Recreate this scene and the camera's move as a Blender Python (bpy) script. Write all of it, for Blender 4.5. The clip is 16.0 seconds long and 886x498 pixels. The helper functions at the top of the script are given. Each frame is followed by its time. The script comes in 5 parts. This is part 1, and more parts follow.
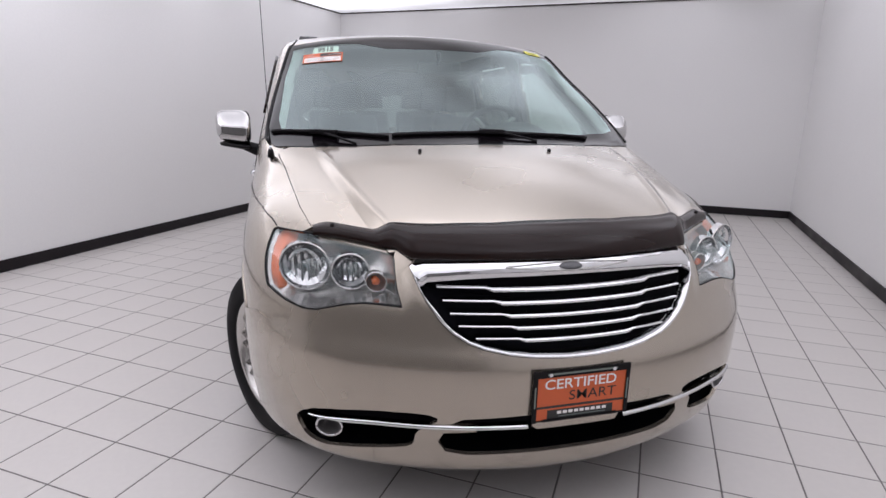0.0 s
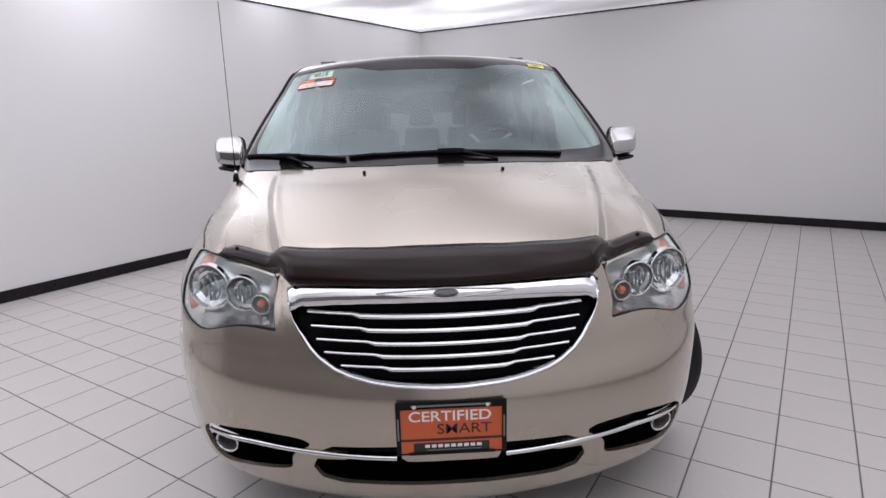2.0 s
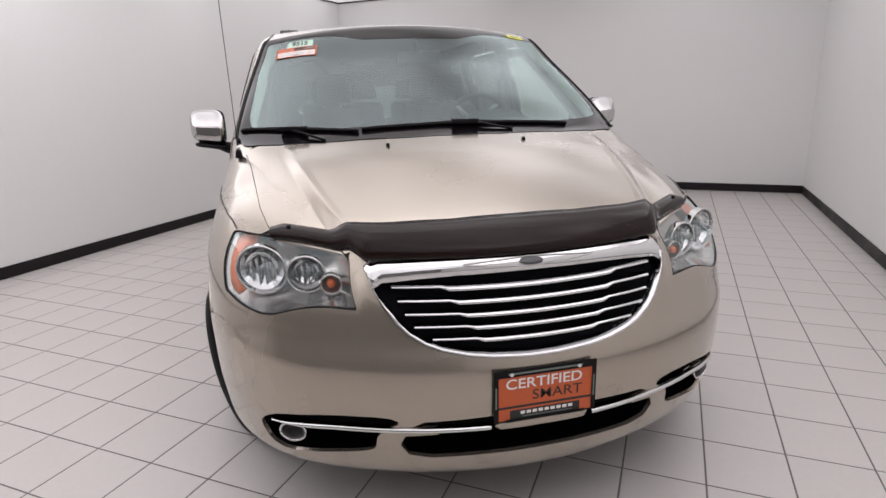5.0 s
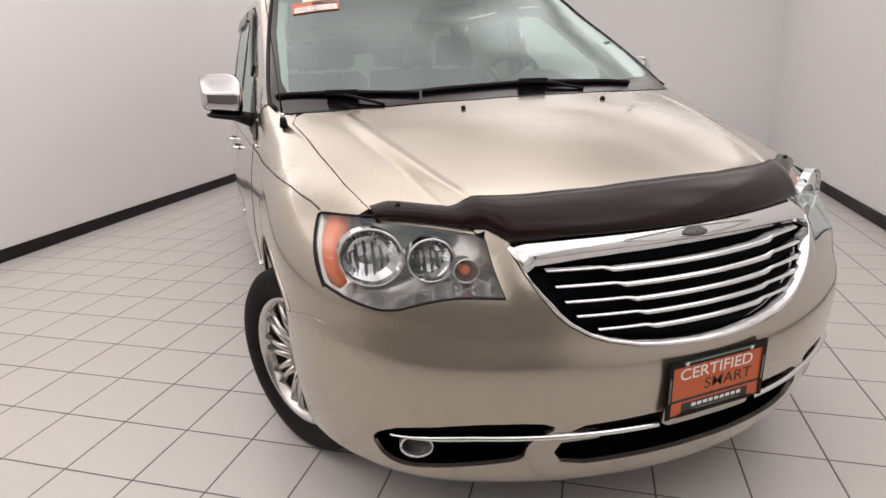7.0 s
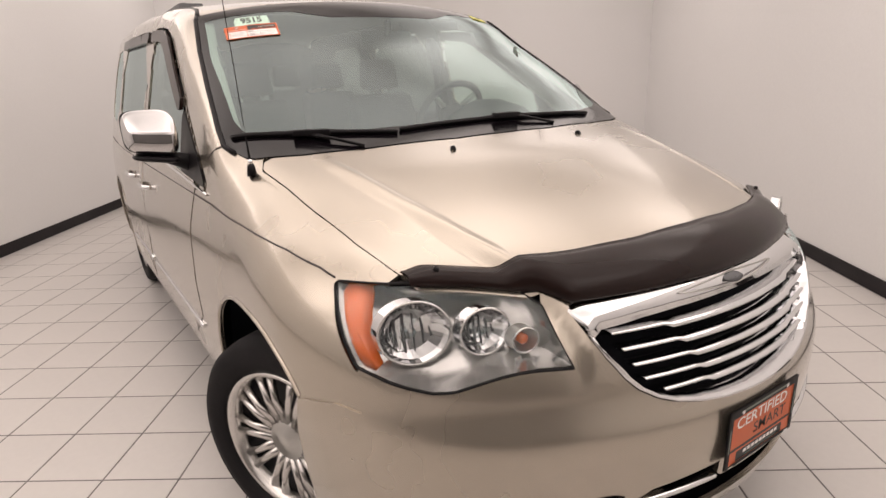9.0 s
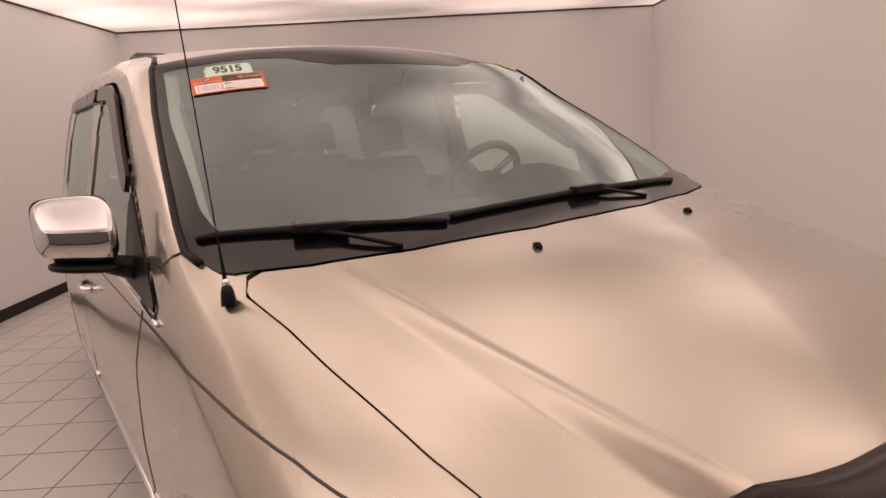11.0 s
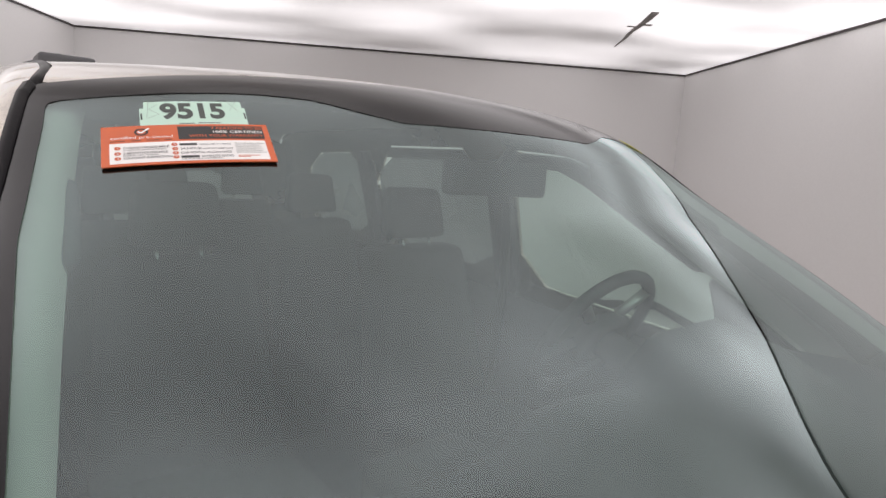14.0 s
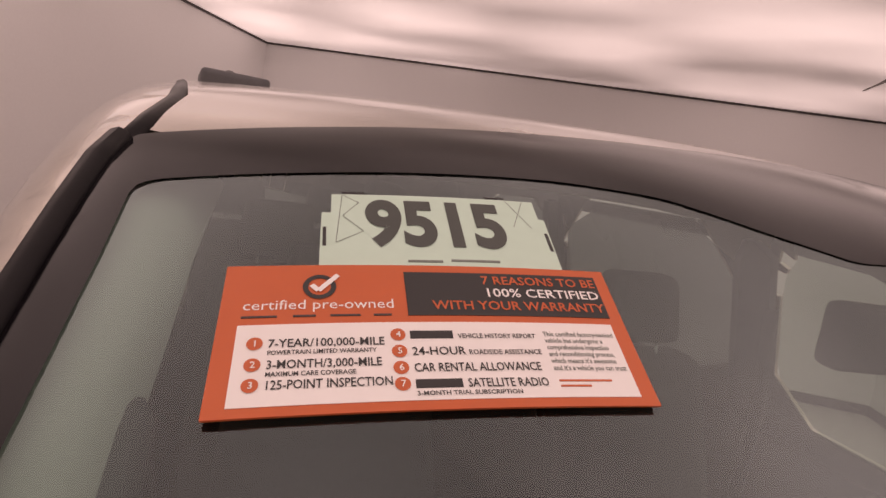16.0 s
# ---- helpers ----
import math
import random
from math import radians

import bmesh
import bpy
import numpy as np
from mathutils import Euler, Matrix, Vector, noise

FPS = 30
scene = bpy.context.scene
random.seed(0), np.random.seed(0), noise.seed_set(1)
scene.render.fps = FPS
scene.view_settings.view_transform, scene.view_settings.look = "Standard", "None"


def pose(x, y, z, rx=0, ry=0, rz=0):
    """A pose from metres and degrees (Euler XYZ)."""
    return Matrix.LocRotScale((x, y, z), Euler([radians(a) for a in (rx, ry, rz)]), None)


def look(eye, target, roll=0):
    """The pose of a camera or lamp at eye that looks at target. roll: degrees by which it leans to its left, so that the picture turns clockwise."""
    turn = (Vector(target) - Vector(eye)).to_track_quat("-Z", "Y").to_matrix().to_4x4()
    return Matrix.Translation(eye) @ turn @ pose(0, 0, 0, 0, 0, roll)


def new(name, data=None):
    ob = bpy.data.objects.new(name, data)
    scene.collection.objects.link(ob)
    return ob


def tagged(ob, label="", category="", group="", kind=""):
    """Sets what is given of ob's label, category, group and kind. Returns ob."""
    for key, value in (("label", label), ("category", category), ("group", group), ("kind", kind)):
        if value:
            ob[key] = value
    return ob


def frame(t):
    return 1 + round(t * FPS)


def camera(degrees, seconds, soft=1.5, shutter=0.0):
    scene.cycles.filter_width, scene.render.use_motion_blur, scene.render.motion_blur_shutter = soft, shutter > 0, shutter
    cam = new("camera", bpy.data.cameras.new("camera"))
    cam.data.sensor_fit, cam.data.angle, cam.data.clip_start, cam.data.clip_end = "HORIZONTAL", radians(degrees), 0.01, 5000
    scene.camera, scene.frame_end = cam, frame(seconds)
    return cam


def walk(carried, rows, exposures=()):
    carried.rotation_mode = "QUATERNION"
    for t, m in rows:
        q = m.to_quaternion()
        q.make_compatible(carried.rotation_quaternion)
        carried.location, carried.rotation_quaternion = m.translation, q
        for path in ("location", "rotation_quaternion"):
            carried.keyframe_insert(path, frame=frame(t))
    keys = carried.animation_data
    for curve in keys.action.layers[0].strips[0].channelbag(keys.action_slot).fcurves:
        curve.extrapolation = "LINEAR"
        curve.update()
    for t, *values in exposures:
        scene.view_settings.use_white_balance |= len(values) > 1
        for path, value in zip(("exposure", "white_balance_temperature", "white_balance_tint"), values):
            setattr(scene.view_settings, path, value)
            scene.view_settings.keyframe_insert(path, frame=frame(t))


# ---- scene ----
cam = camera(75.3, 16.0)
PATH = [
    (0, (-0.842, -1.438, 1.43), (-0.338, 0.434, 0.939), 1.0),
    (0.5, (-0.626, -1.592, 1.435), (-0.211, 0.312, 0.984), -0.7),
    (1, (-0.461, -1.61, 1.449), (-0.156, 0.311, 0.981), -2.7),
    (1.5, (-0.262, -1.526, 1.45), (-0.055, 0.408, 0.983), -1.9),
    (2, (-0.077, -1.515, 1.464), (0.007, 0.431, 1.011), -1.5),
    (2.5, (0.066, -1.522, 1.476), (0.018, 0.425, 1.022), -1.8),
    (3, (0.086, -1.518, 1.463), (0.04, 0.433, 1.025), -2.1),
    (3.5, (-0.069, -1.547, 1.461), (0.017, 0.398, 1.003), -1.5),
    (6, (-0.906, -1.231, 1.419), (-0.38, 0.608, 0.836), -2.6),
    (6.5, (-1.015, -1.108, 1.397), (-0.449, 0.714, 0.797), -2.5),
    (7, (-1.123, -0.995, 1.395), (-0.471, 0.791, 0.774), -2.3),
    (7.5, (-1.279, -0.961, 1.419), (-0.551, 0.787, 0.776), -3.1),
    (8, (-1.433, -0.888, 1.455), (-0.575, 0.799, 0.808), -2.3),
    (10.5, (-1.281, -0.089, 1.507), (-0.132, 1.473, 1.017), -3.8),
    (11, (-1.205, 0.092, 1.513), (-0.062, 1.676, 1.081), -3.1),
    (11.5, (-1.165, 0.249, 1.578), (0.048, 1.773, 1.125), -1.3),
    (12, (-1.114, 0.425, 1.596), (0.209, 1.868, 1.187), 0.4),
    (12.5, (-1.038, 0.596, 1.581), (0.288, 2.041, 1.19), 0.5),
    (13, (-1.024, 0.75, 1.578), (0.338, 2.169, 1.213), 0.2),
    (13.5, (-1.006, 0.843, 1.614), (0.385, 2.239, 1.275), 1.6),
    (14, (-0.878, 1.115, 1.667), (0.39, 2.631, 1.36), 3.8),
    (14.5, (-0.815, 1.479, 1.736), (0.296, 3.117, 1.448), 8.0),
    (15, (-0.795, 1.658, 1.752), (0.147, 3.403, 1.496), 10.5),
    (15.5, (-0.767, 1.702, 1.755), (0.126, 3.472, 1.492), 9.9),
    (16, (-0.766, 1.708, 1.749), (0.106, 3.486, 1.476), 9.0),
]
LIGHTING = [
    (0.0, -0.32, 6000, 17),
    (3.7, -0.5, 6000, 17),
    (5.9, -0.25, 6600, 15),
    (7.5, -0.22, 6700, 14),
    (8.2, -0.08, 6700, 14),
    (10.3, -0.55, 8400, 32),
    (12.9, -0.77, 8300, 35),
    (13.5, -0.53, 6800, 22),
    (14.0, -0.59, 6500, 16),
    (14.5, -0.64, 6900, 23),
    (14.9, -1.04, 8100, 40),
    (16.0, -1.13, 8300, 43),
]
walk(cam, [(t, look(eye, target, roll)) for t, eye, target, roll in PATH], LIGHTING)

# ---- world and light ----
world = bpy.data.worlds.new("world")
scene.world = world
world.use_nodes = True
world.node_tree.nodes["Background"].inputs[0].default_value = (0.02, 0.02, 0.02, 1)
world.node_tree.nodes["Background"].inputs[1].default_value = 1.0


# ---- materials ----
def nodes_of(name):
    m = bpy.data.materials.new(name)
    m.use_nodes = True
    nt = m.node_tree
    return m, nt, nt.nodes["Principled BSDF"], nt.nodes["Material Output"]


def add(nt, kind, **values):
    n = nt.nodes.new(kind)
    for key, value in values.items():
        n.inputs[key.replace("_", " ")].default_value = value
    return n


def surface(name, colour, rough=0.5, metal=0.0, spread=0.08, grain=40.0, stain=3.0, bump=0.0, coat=0.0, coords="Object", island=0.0, shine=0.5):
    """A material with a fine grain and broad stains in colour and gloss."""
    m, nt, bsdf, _ = nodes_of(name)
    link = nt.links.new
    tex = nt.nodes.new("ShaderNodeTexCoord")
    fine = add(nt, "ShaderNodeTexNoise", Scale=grain, Detail=4.0)
    broad = add(nt, "ShaderNodeTexNoise", Scale=stain, Detail=3.0)
    link(tex.outputs[coords], fine.inputs["Vector"])
    link(tex.outputs[coords], broad.inputs["Vector"])
    both = add(nt, "ShaderNodeMath")
    both.operation = "ADD"
    link(fine.outputs[0], both.inputs[0])
    link(broad.outputs[0], both.inputs[1])
    last = both.outputs[0]
    if island:
        info = nt.nodes.new("ShaderNodeObjectInfo")
        scale = add(nt, "ShaderNodeMath")
        scale.operation = "MULTIPLY_ADD"
        scale.inputs[1].default_value = island
        link(info.outputs["Random"], scale.inputs[0])
        link(last, scale.inputs[2])
        last = scale.outputs[0]
    ramp = nt.nodes.new("ShaderNodeMapRange")
    for k, v in zip(("From Min", "From Max", "To Min", "To Max"), (0.5, 1.5 + island, 1 - spread, 1 + spread)):
        ramp.inputs[k].default_value = v
    link(last, ramp.inputs["Value"])
    tint = add(nt, "ShaderNodeVectorMath")
    tint.operation = "SCALE"
    tint.inputs[0].default_value = colour
    link(ramp.outputs[0], tint.inputs["Scale"])
    link(tint.outputs[0], bsdf.inputs["Base Color"])
    gloss = nt.nodes.new("ShaderNodeMapRange")
    for k, v in zip(("From Min", "From Max", "To Min", "To Max"), (0.3, 0.7, max(rough - 0.5 * spread, 0.02), min(rough + 0.5 * spread, 1))):
        gloss.inputs[k].default_value = v
    link(broad.outputs[0], gloss.inputs["Value"])
    link(gloss.outputs[0], bsdf.inputs["Roughness"])
    bsdf.inputs["Metallic"].default_value = metal
    bsdf.inputs["Specular IOR Level"].default_value = shine
    bsdf.inputs["Coat Weight"].default_value = coat
    bsdf.inputs["Coat Roughness"].default_value = 0.04
    if bump:
        b = add(nt, "ShaderNodeBump", Strength=bump, Distance=0.004)
        link(fine.outputs[0], b.inputs["Height"])
        link(b.outputs[0], bsdf.inputs["Normal"])
    return m


def glass(name, tint, rough=0.0, base=0.07, veil=0.0):
    """Thin glass: tinted see-through, glossier at a slant."""
    m, nt, bsdf, out = nodes_of(name)
    link = nt.links.new
    clear = nt.nodes.new("ShaderNodeBsdfTransparent")
    clear.inputs[0].default_value = (*tint, 1)
    shine = nt.nodes.new("ShaderNodeBsdfGlossy")
    shine.inputs["Roughness"].default_value = rough
    shine.inputs["Color"].default_value = (0.84, 0.97, 0.98, 1)
    facing = nt.nodes.new("ShaderNodeLayerWeight")
    facing.inputs["Blend"].default_value = 0.5
    steep = nt.nodes.new("ShaderNodeMath")
    steep.operation = "POWER"
    steep.inputs[1].default_value = 2.8
    link(facing.outputs["Facing"], steep.inputs[0])
    edge = nt.nodes.new("ShaderNodeMapRange")
    edge.inputs["To Min"].default_value, edge.inputs["To Max"].default_value = base, 0.95
    link(steep.outputs[0], edge.inputs["Value"])
    mix = nt.nodes.new("ShaderNodeMixShader")
    link(edge.outputs[0], mix.inputs[0])
    link(clear.outputs[0], mix.inputs[1])
    link(shine.outputs[0], mix.inputs[2])
    last = mix.outputs[0]
    if veil:
        # an even pale film, put in for the ceiling's milky reflection
        pale_film = nt.nodes.new("ShaderNodeBsdfDiffuse")
        pale_film.inputs[0].default_value = (0.6, 0.62, 0.62, 1)
        haze = nt.nodes.new("ShaderNodeMixShader")
        haze.inputs[0].default_value = veil
        link(last, haze.inputs[1])
        link(pale_film.outputs[0], haze.inputs[2])
        last = haze.outputs[0]
    link(last, out.inputs["Surface"])
    nt.nodes.remove(bsdf)
    return m


def lit_ceiling():
    """A stretched translucent sheet with tubes behind it: brighter in soft rows."""
    m, nt, bsdf, out = nodes_of("lit_ceiling_sheet")
    link = nt.links.new
    tex = nt.nodes.new("ShaderNodeTexCoord")
    squash = nt.nodes.new("ShaderNodeMapping")
    squash.inputs["Scale"].default_value = (0.55, 0.9, 1)
    link(tex.outputs["Object"], squash.inputs[0])
    cloud = add(nt, "ShaderNodeTexNoise", Scale=1.1, Detail=1.5, Roughness=0.4)
    link(squash.outputs[0], cloud.inputs["Vector"])
    ramp = nt.nodes.new("ShaderNodeMapRange")
    for k, v in zip(("From Min", "From Max", "To Min", "To Max"), (0.32, 0.68, CEILING_LOW, CEILING_HIGH)):
        ramp.inputs[k].default_value = v
    link(cloud.outputs[0], ramp.inputs["Value"])
    # the glow is set to fall off towards the far end, dimming that wall
    split = nt.nodes.new("ShaderNodeSeparateXYZ")
    link(tex.outputs["Object"], split.inputs[0])
    along = nt.nodes.new("ShaderNodeMapRange")
    for k, v in zip(("From Min", "From Max", "To Min", "To Max"), (0.0, 7.3, 1.08, 0.44)):
        along.inputs[k].default_value = v
    link(split.outputs["Y"], along.inputs["Value"])
    both = nt.nodes.new("ShaderNodeMath")
    both.operation = "MULTIPLY"
    link(ramp.outputs[0], both.inputs[0])
    link(along.outputs[0], both.inputs[1])
    # and lowered towards the unseen near end, to darken the bumper
    near = nt.nodes.new("ShaderNodeMapRange")
    for k, v in zip(("From Min", "From Max", "To Min", "To Max"), (-4.0, -1.0, 0.3, 1.0)):
        near.inputs[k].default_value = v
    link(split.outputs["Y"], near.inputs["Value"])
    all_three = nt.nodes.new("ShaderNodeMath")
    all_three.operation = "MULTIPLY"
    # with added glow along each side, to brighten side walls and floor
    left = nt.nodes.new("ShaderNodeMapRange")
    for k, v in zip(("From Min", "From Max", "To Min", "To Max"), (-4.8, -2.2, 1.8, 1.0)):
        left.inputs[k].default_value = v
    link(split.outputs["X"], left.inputs["Value"])
    rows = nt.nodes.new("ShaderNodeMath")
    rows.operation = "MULTIPLY"
    link(left.outputs[0], rows.inputs[0])
    link(both.outputs[0], rows.inputs[1])
    right = nt.nodes.new("ShaderNodeMapRange")
    for k, v in zip(("From Min", "From Max", "To Min", "To Max"), (-0.6, 1.9, 1.0, 1.45)):
        right.inputs[k].default_value = v
    link(split.outputs["X"], right.inputs["Value"])
    sides = nt.nodes.new("ShaderNodeMath")
    sides.operation = "MULTIPLY"
    link(right.outputs[0], sides.inputs[0])
    link(rows.outputs[0], sides.inputs[1])
    # an added patch of glow overhead, to brighten hood and windshield
    far_off = nt.nodes.new("ShaderNodeVectorMath")
    far_off.operation = "DISTANCE"
    far_off.inputs[1].default_value = (-1.0, 0.7, 2.8)
    link(tex.outputs["Object"], far_off.inputs[0])
    added_glow = nt.nodes.new("ShaderNodeMapRange")
    added_glow.interpolation_type = "SMOOTHSTEP"
    for k, v in zip(("From Min", "From Max", "To Min", "To Max"), (0.2, 2.0, 1.55, 0.97)):
        added_glow.inputs[k].default_value = v
    link(far_off.outputs["Value"], added_glow.inputs["Value"])
    with_added_glow = nt.nodes.new("ShaderNodeMath")
    with_added_glow.operation = "MULTIPLY"
    link(sides.outputs[0], with_added_glow.inputs[0])
    link(added_glow.outputs[0], with_added_glow.inputs[1])
    link(with_added_glow.outputs[0], all_three.inputs[0])
    link(near.outputs[0], all_three.inputs[1])
    link(all_three.outputs[0], bsdf.inputs["Emission Strength"])
    bsdf.inputs["Emission Color"].default_value = (1, 0.985, 0.97, 1)
    bsdf.inputs["Base Color"].default_value = (0.8, 0.8, 0.8, 1)
    bsdf.inputs["Roughness"].default_value = 0.5
    return m


def car_paint():
    """Champagne metallic: flakes under a clear coat."""
    m, nt, bsdf, _ = nodes_of("champagne_paint")
    link = nt.links.new
    tex = nt.nodes.new("ShaderNodeTexCoord")
    flake = add(nt, "ShaderNodeTexNoise", Scale=900.0, Detail=2.0)
    broad = add(nt, "ShaderNodeTexNoise", Scale=2.5, Detail=3.0)
    link(tex.outputs["Object"], flake.inputs["Vector"])
    link(tex.outputs["Object"], broad.inputs["Vector"])
    ramp = nt.nodes.new("ShaderNodeMapRange")
    for k, v in zip(("From Min", "From Max", "To Min", "To Max"), (0.3, 0.7, 0.93, 1.07)):
        ramp.inputs[k].default_value = v
    link(flake.outputs[0], ramp.inputs["Value"])
    tint = nt.nodes.new("ShaderNodeVectorMath")
    tint.operation = "SCALE"
    tint.inputs[0].default_value = (0.435, 0.383, 0.32)
    link(ramp.outputs[0], tint.inputs["Scale"])
    link(tint.outputs[0], bsdf.inputs["Base Color"])
    gloss = nt.nodes.new("ShaderNodeMapRange")
    for k, v in zip(("From Min", "From Max", "To Min", "To Max"), (0.3, 0.7, 0.23, 0.29)):
        gloss.inputs[k].default_value = v
    link(broad.outputs[0], gloss.inputs["Value"])
    link(gloss.outputs[0], bsdf.inputs["Roughness"])
    bsdf.inputs["Metallic"].default_value = 0.85
    bsdf.inputs["Coat Weight"].default_value = 1.0
    bsdf.inputs["Coat Roughness"].default_value = 0.10
    return m


CEILING_LOW, CEILING_HIGH = 0.38, 1.95
PAINT = car_paint()
WALL = surface("wall_paint", (0.84, 0.83, 0.825), 0.75, spread=0.03, grain=60, stain=0.7, bump=0.08)
TILE = surface("floor_tile", (0.60, 0.57, 0.545), 0.33, spread=0.05, grain=30, stain=2.0, bump=0.03, coords="Object", island=0.25)
GROUT = surface("grout", (0.17, 0.155, 0.15), 0.85, spread=0.15, grain=90, bump=0.2)
BLACK_RUBBER = surface("black_rubber", (0.010, 0.009, 0.010), 0.7, spread=0.2, grain=60, bump=0.1, shine=0.2)
# dark grey for the unseen near wall, to dim the car's front
NEAR_WALL = surface("dimming_wall_grey", (0.20, 0.195, 0.19), 0.6, spread=0.06, grain=60, stain=0.9, bump=0.05)
BASE = surface("black_vinyl_base", (0.014, 0.011, 0.013), 0.45, spread=0.2, grain=30, shine=0.25)
TRIM = surface("black_trim", (0.007, 0.006, 0.007), 0.42, spread=0.2, grain=150, bump=0.05, shine=0.16)
GLOSS_BLACK = surface("gloss_black", (0.012, 0.012, 0.016), 0.16, spread=0.1, grain=50)
DARK = surface("dark_cavity", (0.004, 0.004, 0.006), 0.8, spread=0.2, shine=0.08)
FRIT = surface("ceramic_border", (0.004, 0.003, 0.004), 0.12, spread=0.06, grain=80, shine=0.34)
SMOKE = surface("smoked_acrylic", (0.014, 0.007, 0.006), 0.17, spread=0.06, grain=60, shine=0.2)
CHROME = surface("chrome", (0.74, 0.74, 0.75), 0.06, metal=1.0, spread=0.03, grain=40)
# the same chrome darkened, for the dimmer reflection in the mirror caps
DIM_CHROME = surface("dimmed_cap_chrome", (0.56, 0.55, 0.55), 0.05, metal=1.0, spread=0.03, grain=40)
ALLOY = surface("alloy", (0.62, 0.60, 0.58), 0.25, metal=1.0, spread=0.06, grain=80)
SATIN = surface("satin_silver", (0.50, 0.49, 0.47), 0.30, metal=0.9, spread=0.06, grain=80)
LAMP_GREY = surface("lamp_grey", (0.52, 0.51, 0.50), 0.20, metal=0.85, spread=0.06, grain=80)
RING = surface("bright_ring", (0.70, 0.69, 0.68), 0.20, metal=0.85, spread=0.04, grain=60)
FOG = surface("fog_reflector", (0.13, 0.125, 0.125), 0.28, metal=0.6, spread=0.1, grain=60)
AMBER = surface("amber_plastic", (0.80, 0.16, 0.03), 0.18, spread=0.1, grain=60, coat=0.5)
GREY_PLASTIC = surface("grey_plastic", (0.10, 0.10, 0.105), 0.55, spread=0.12, grain=200, bump=0.1)
CLOTH = surface("seat_cloth", (0.024, 0.024, 0.026), 0.85, spread=0.15, grain=250, bump=0.05, shine=0.2)
CABIN_PLASTIC = surface("dark_cabin_plastic", (0.045, 0.045, 0.047), 0.6, spread=0.12, grain=200, bump=0.05, shine=0.3)
HEADLINER = surface("headliner", (0.40, 0.39, 0.37), 0.9, spread=0.08, grain=200, bump=0.05)
DASH = surface("dash_vinyl", (0.03, 0.03, 0.032), 0.6, spread=0.15, grain=220, bump=0.04, shine=0.3)
WINDSHIELD = glass("windshield_glass", (0.54, 0.71, 0.64), base=0.075, veil=0.006)
SIDE_GLASS = glass("side_glass", (0.74, 0.82, 0.78))
DARK_GLASS = glass("privacy_glass", (0.24, 0.25, 0.25))
LENS = glass("clear_lens", (0.94, 0.94, 0.94), base=0.03)
ORANGE = surface("orange_card", (0.58, 0.11, 0.03), 0.4, spread=0.04, grain=60)
WHITE_CARD = surface("white_card", (0.82, 0.80, 0.78), 0.4, spread=0.03, grain=60)
GREEN_PAPER = surface("pale_green_paper", (0.50, 0.69, 0.58), 0.6, spread=0.04, grain=80)
YELLOW_CARD = surface("yellow_card", (0.75, 0.72, 0.05), 0.4, spread=0.04, grain=60)
INK = surface("black_ink", (0.02, 0.02, 0.02), 0.5, spread=0.1)
DIGIT_INK = surface("charcoal_ink", (0.055, 0.065, 0.058), 0.5, spread=0.1)
GREY_INK = surface("grey_ink", (0.16, 0.19, 0.17), 0.5, spread=0.1)
SEAM_AND_SHADE = surface("dark_seam_and_shade", (0.05, 0.04, 0.04), 0.6, spread=0.2)
TORN = surface("torn_sheet_tape", (0.30, 0.28, 0.27), 0.7, spread=0.35, grain=40, stain=12)
LIT = lit_ceiling()


# ---- building helpers ----
def put_mesh(name, verts, faces, material, parent=None, label="", normals=None, smooth=True):
    me = bpy.data.meshes.new(name)
    me.from_pydata([tuple(map(float, v)) for v in verts], [], [tuple(map(int, f)) for f in faces])
    me.materials.append(material)
    if smooth:
        me.polygons.foreach_set("use_smooth", [True] * len(me.polygons))
    if normals is not None:
        me.normals_split_custom_set_from_vertices([tuple(map(float, n)) for n in normals])
    me.update()
    ob = new(name, me)
    ob.parent = parent
    if label:
        tagged(ob, label)
    return ob


def part(name, bm, material, parent=None, label="", smooth=False):
    me = bpy.data.meshes.new(name)
    if smooth:
        for f in bm.faces:
            f.smooth = True
    bm.normal_update()
    bm.to_mesh(me)
    bm.free()
    me.materials.append(material)
    ob = new(name, me)
    ob.parent = parent
    if label:
        tagged(ob, label)
    return ob


def box(lo, hi, bevel=0.0, bm=None, segments=2):
    bm = bm or bmesh.new()
    lo, hi = Vector(lo), Vector(hi)
    made = bmesh.ops.create_cube(bm, size=1)["verts"]
    for v in made:
        v.co = Vector([a + (b - a) * (c + 0.5) for a, b, c in zip(lo, hi, v.co)])
    if bevel:
        edges = list({e for v in made for e in v.link_edges})
        bmesh.ops.bevel(bm, geom=edges, offset=bevel, segments=segments, profile=0.7, affect="EDGES")
    return bm


def tube(points, radius, sides=8, closed=False):
    """Verts and faces of a tube along points; radius may vary along it."""
    pts = [Vector(p) for p in points]
    n = len(pts)
    radii = radius if isinstance(radius, (list, tuple)) else [radius] * n
    verts, faces = [], []
    for i, p in enumerate(pts):
        a, b = (pts[(i - 1) % n], pts[(i + 1) % n]) if closed else (pts[max(i - 1, 0)], pts[min(i + 1, n - 1)])
        d = (b - a).normalized()
        side = d.cross(Vector((0, 0, 1)))
        side = side.normalized() if side.length > 1e-4 else Vector((1, 0, 0))
        up = side.cross(d)
        for k in range(sides):
            w = 2 * math.pi * k / sides
            verts.append(p + radii[i] * (math.cos(w) * side + math.sin(w) * up))
    for i in range(n if closed else n - 1):
        for k in range(sides):
            j, l = (i + 1) % n, (k + 1) % sides
            faces.append((i * sides + k, i * sides + l, j * sides + l, j * sides + k))
    if not closed:
        faces += [tuple(range(sides))[::-1], tuple(range((n - 1) * sides, n * sides))]
    return verts, faces


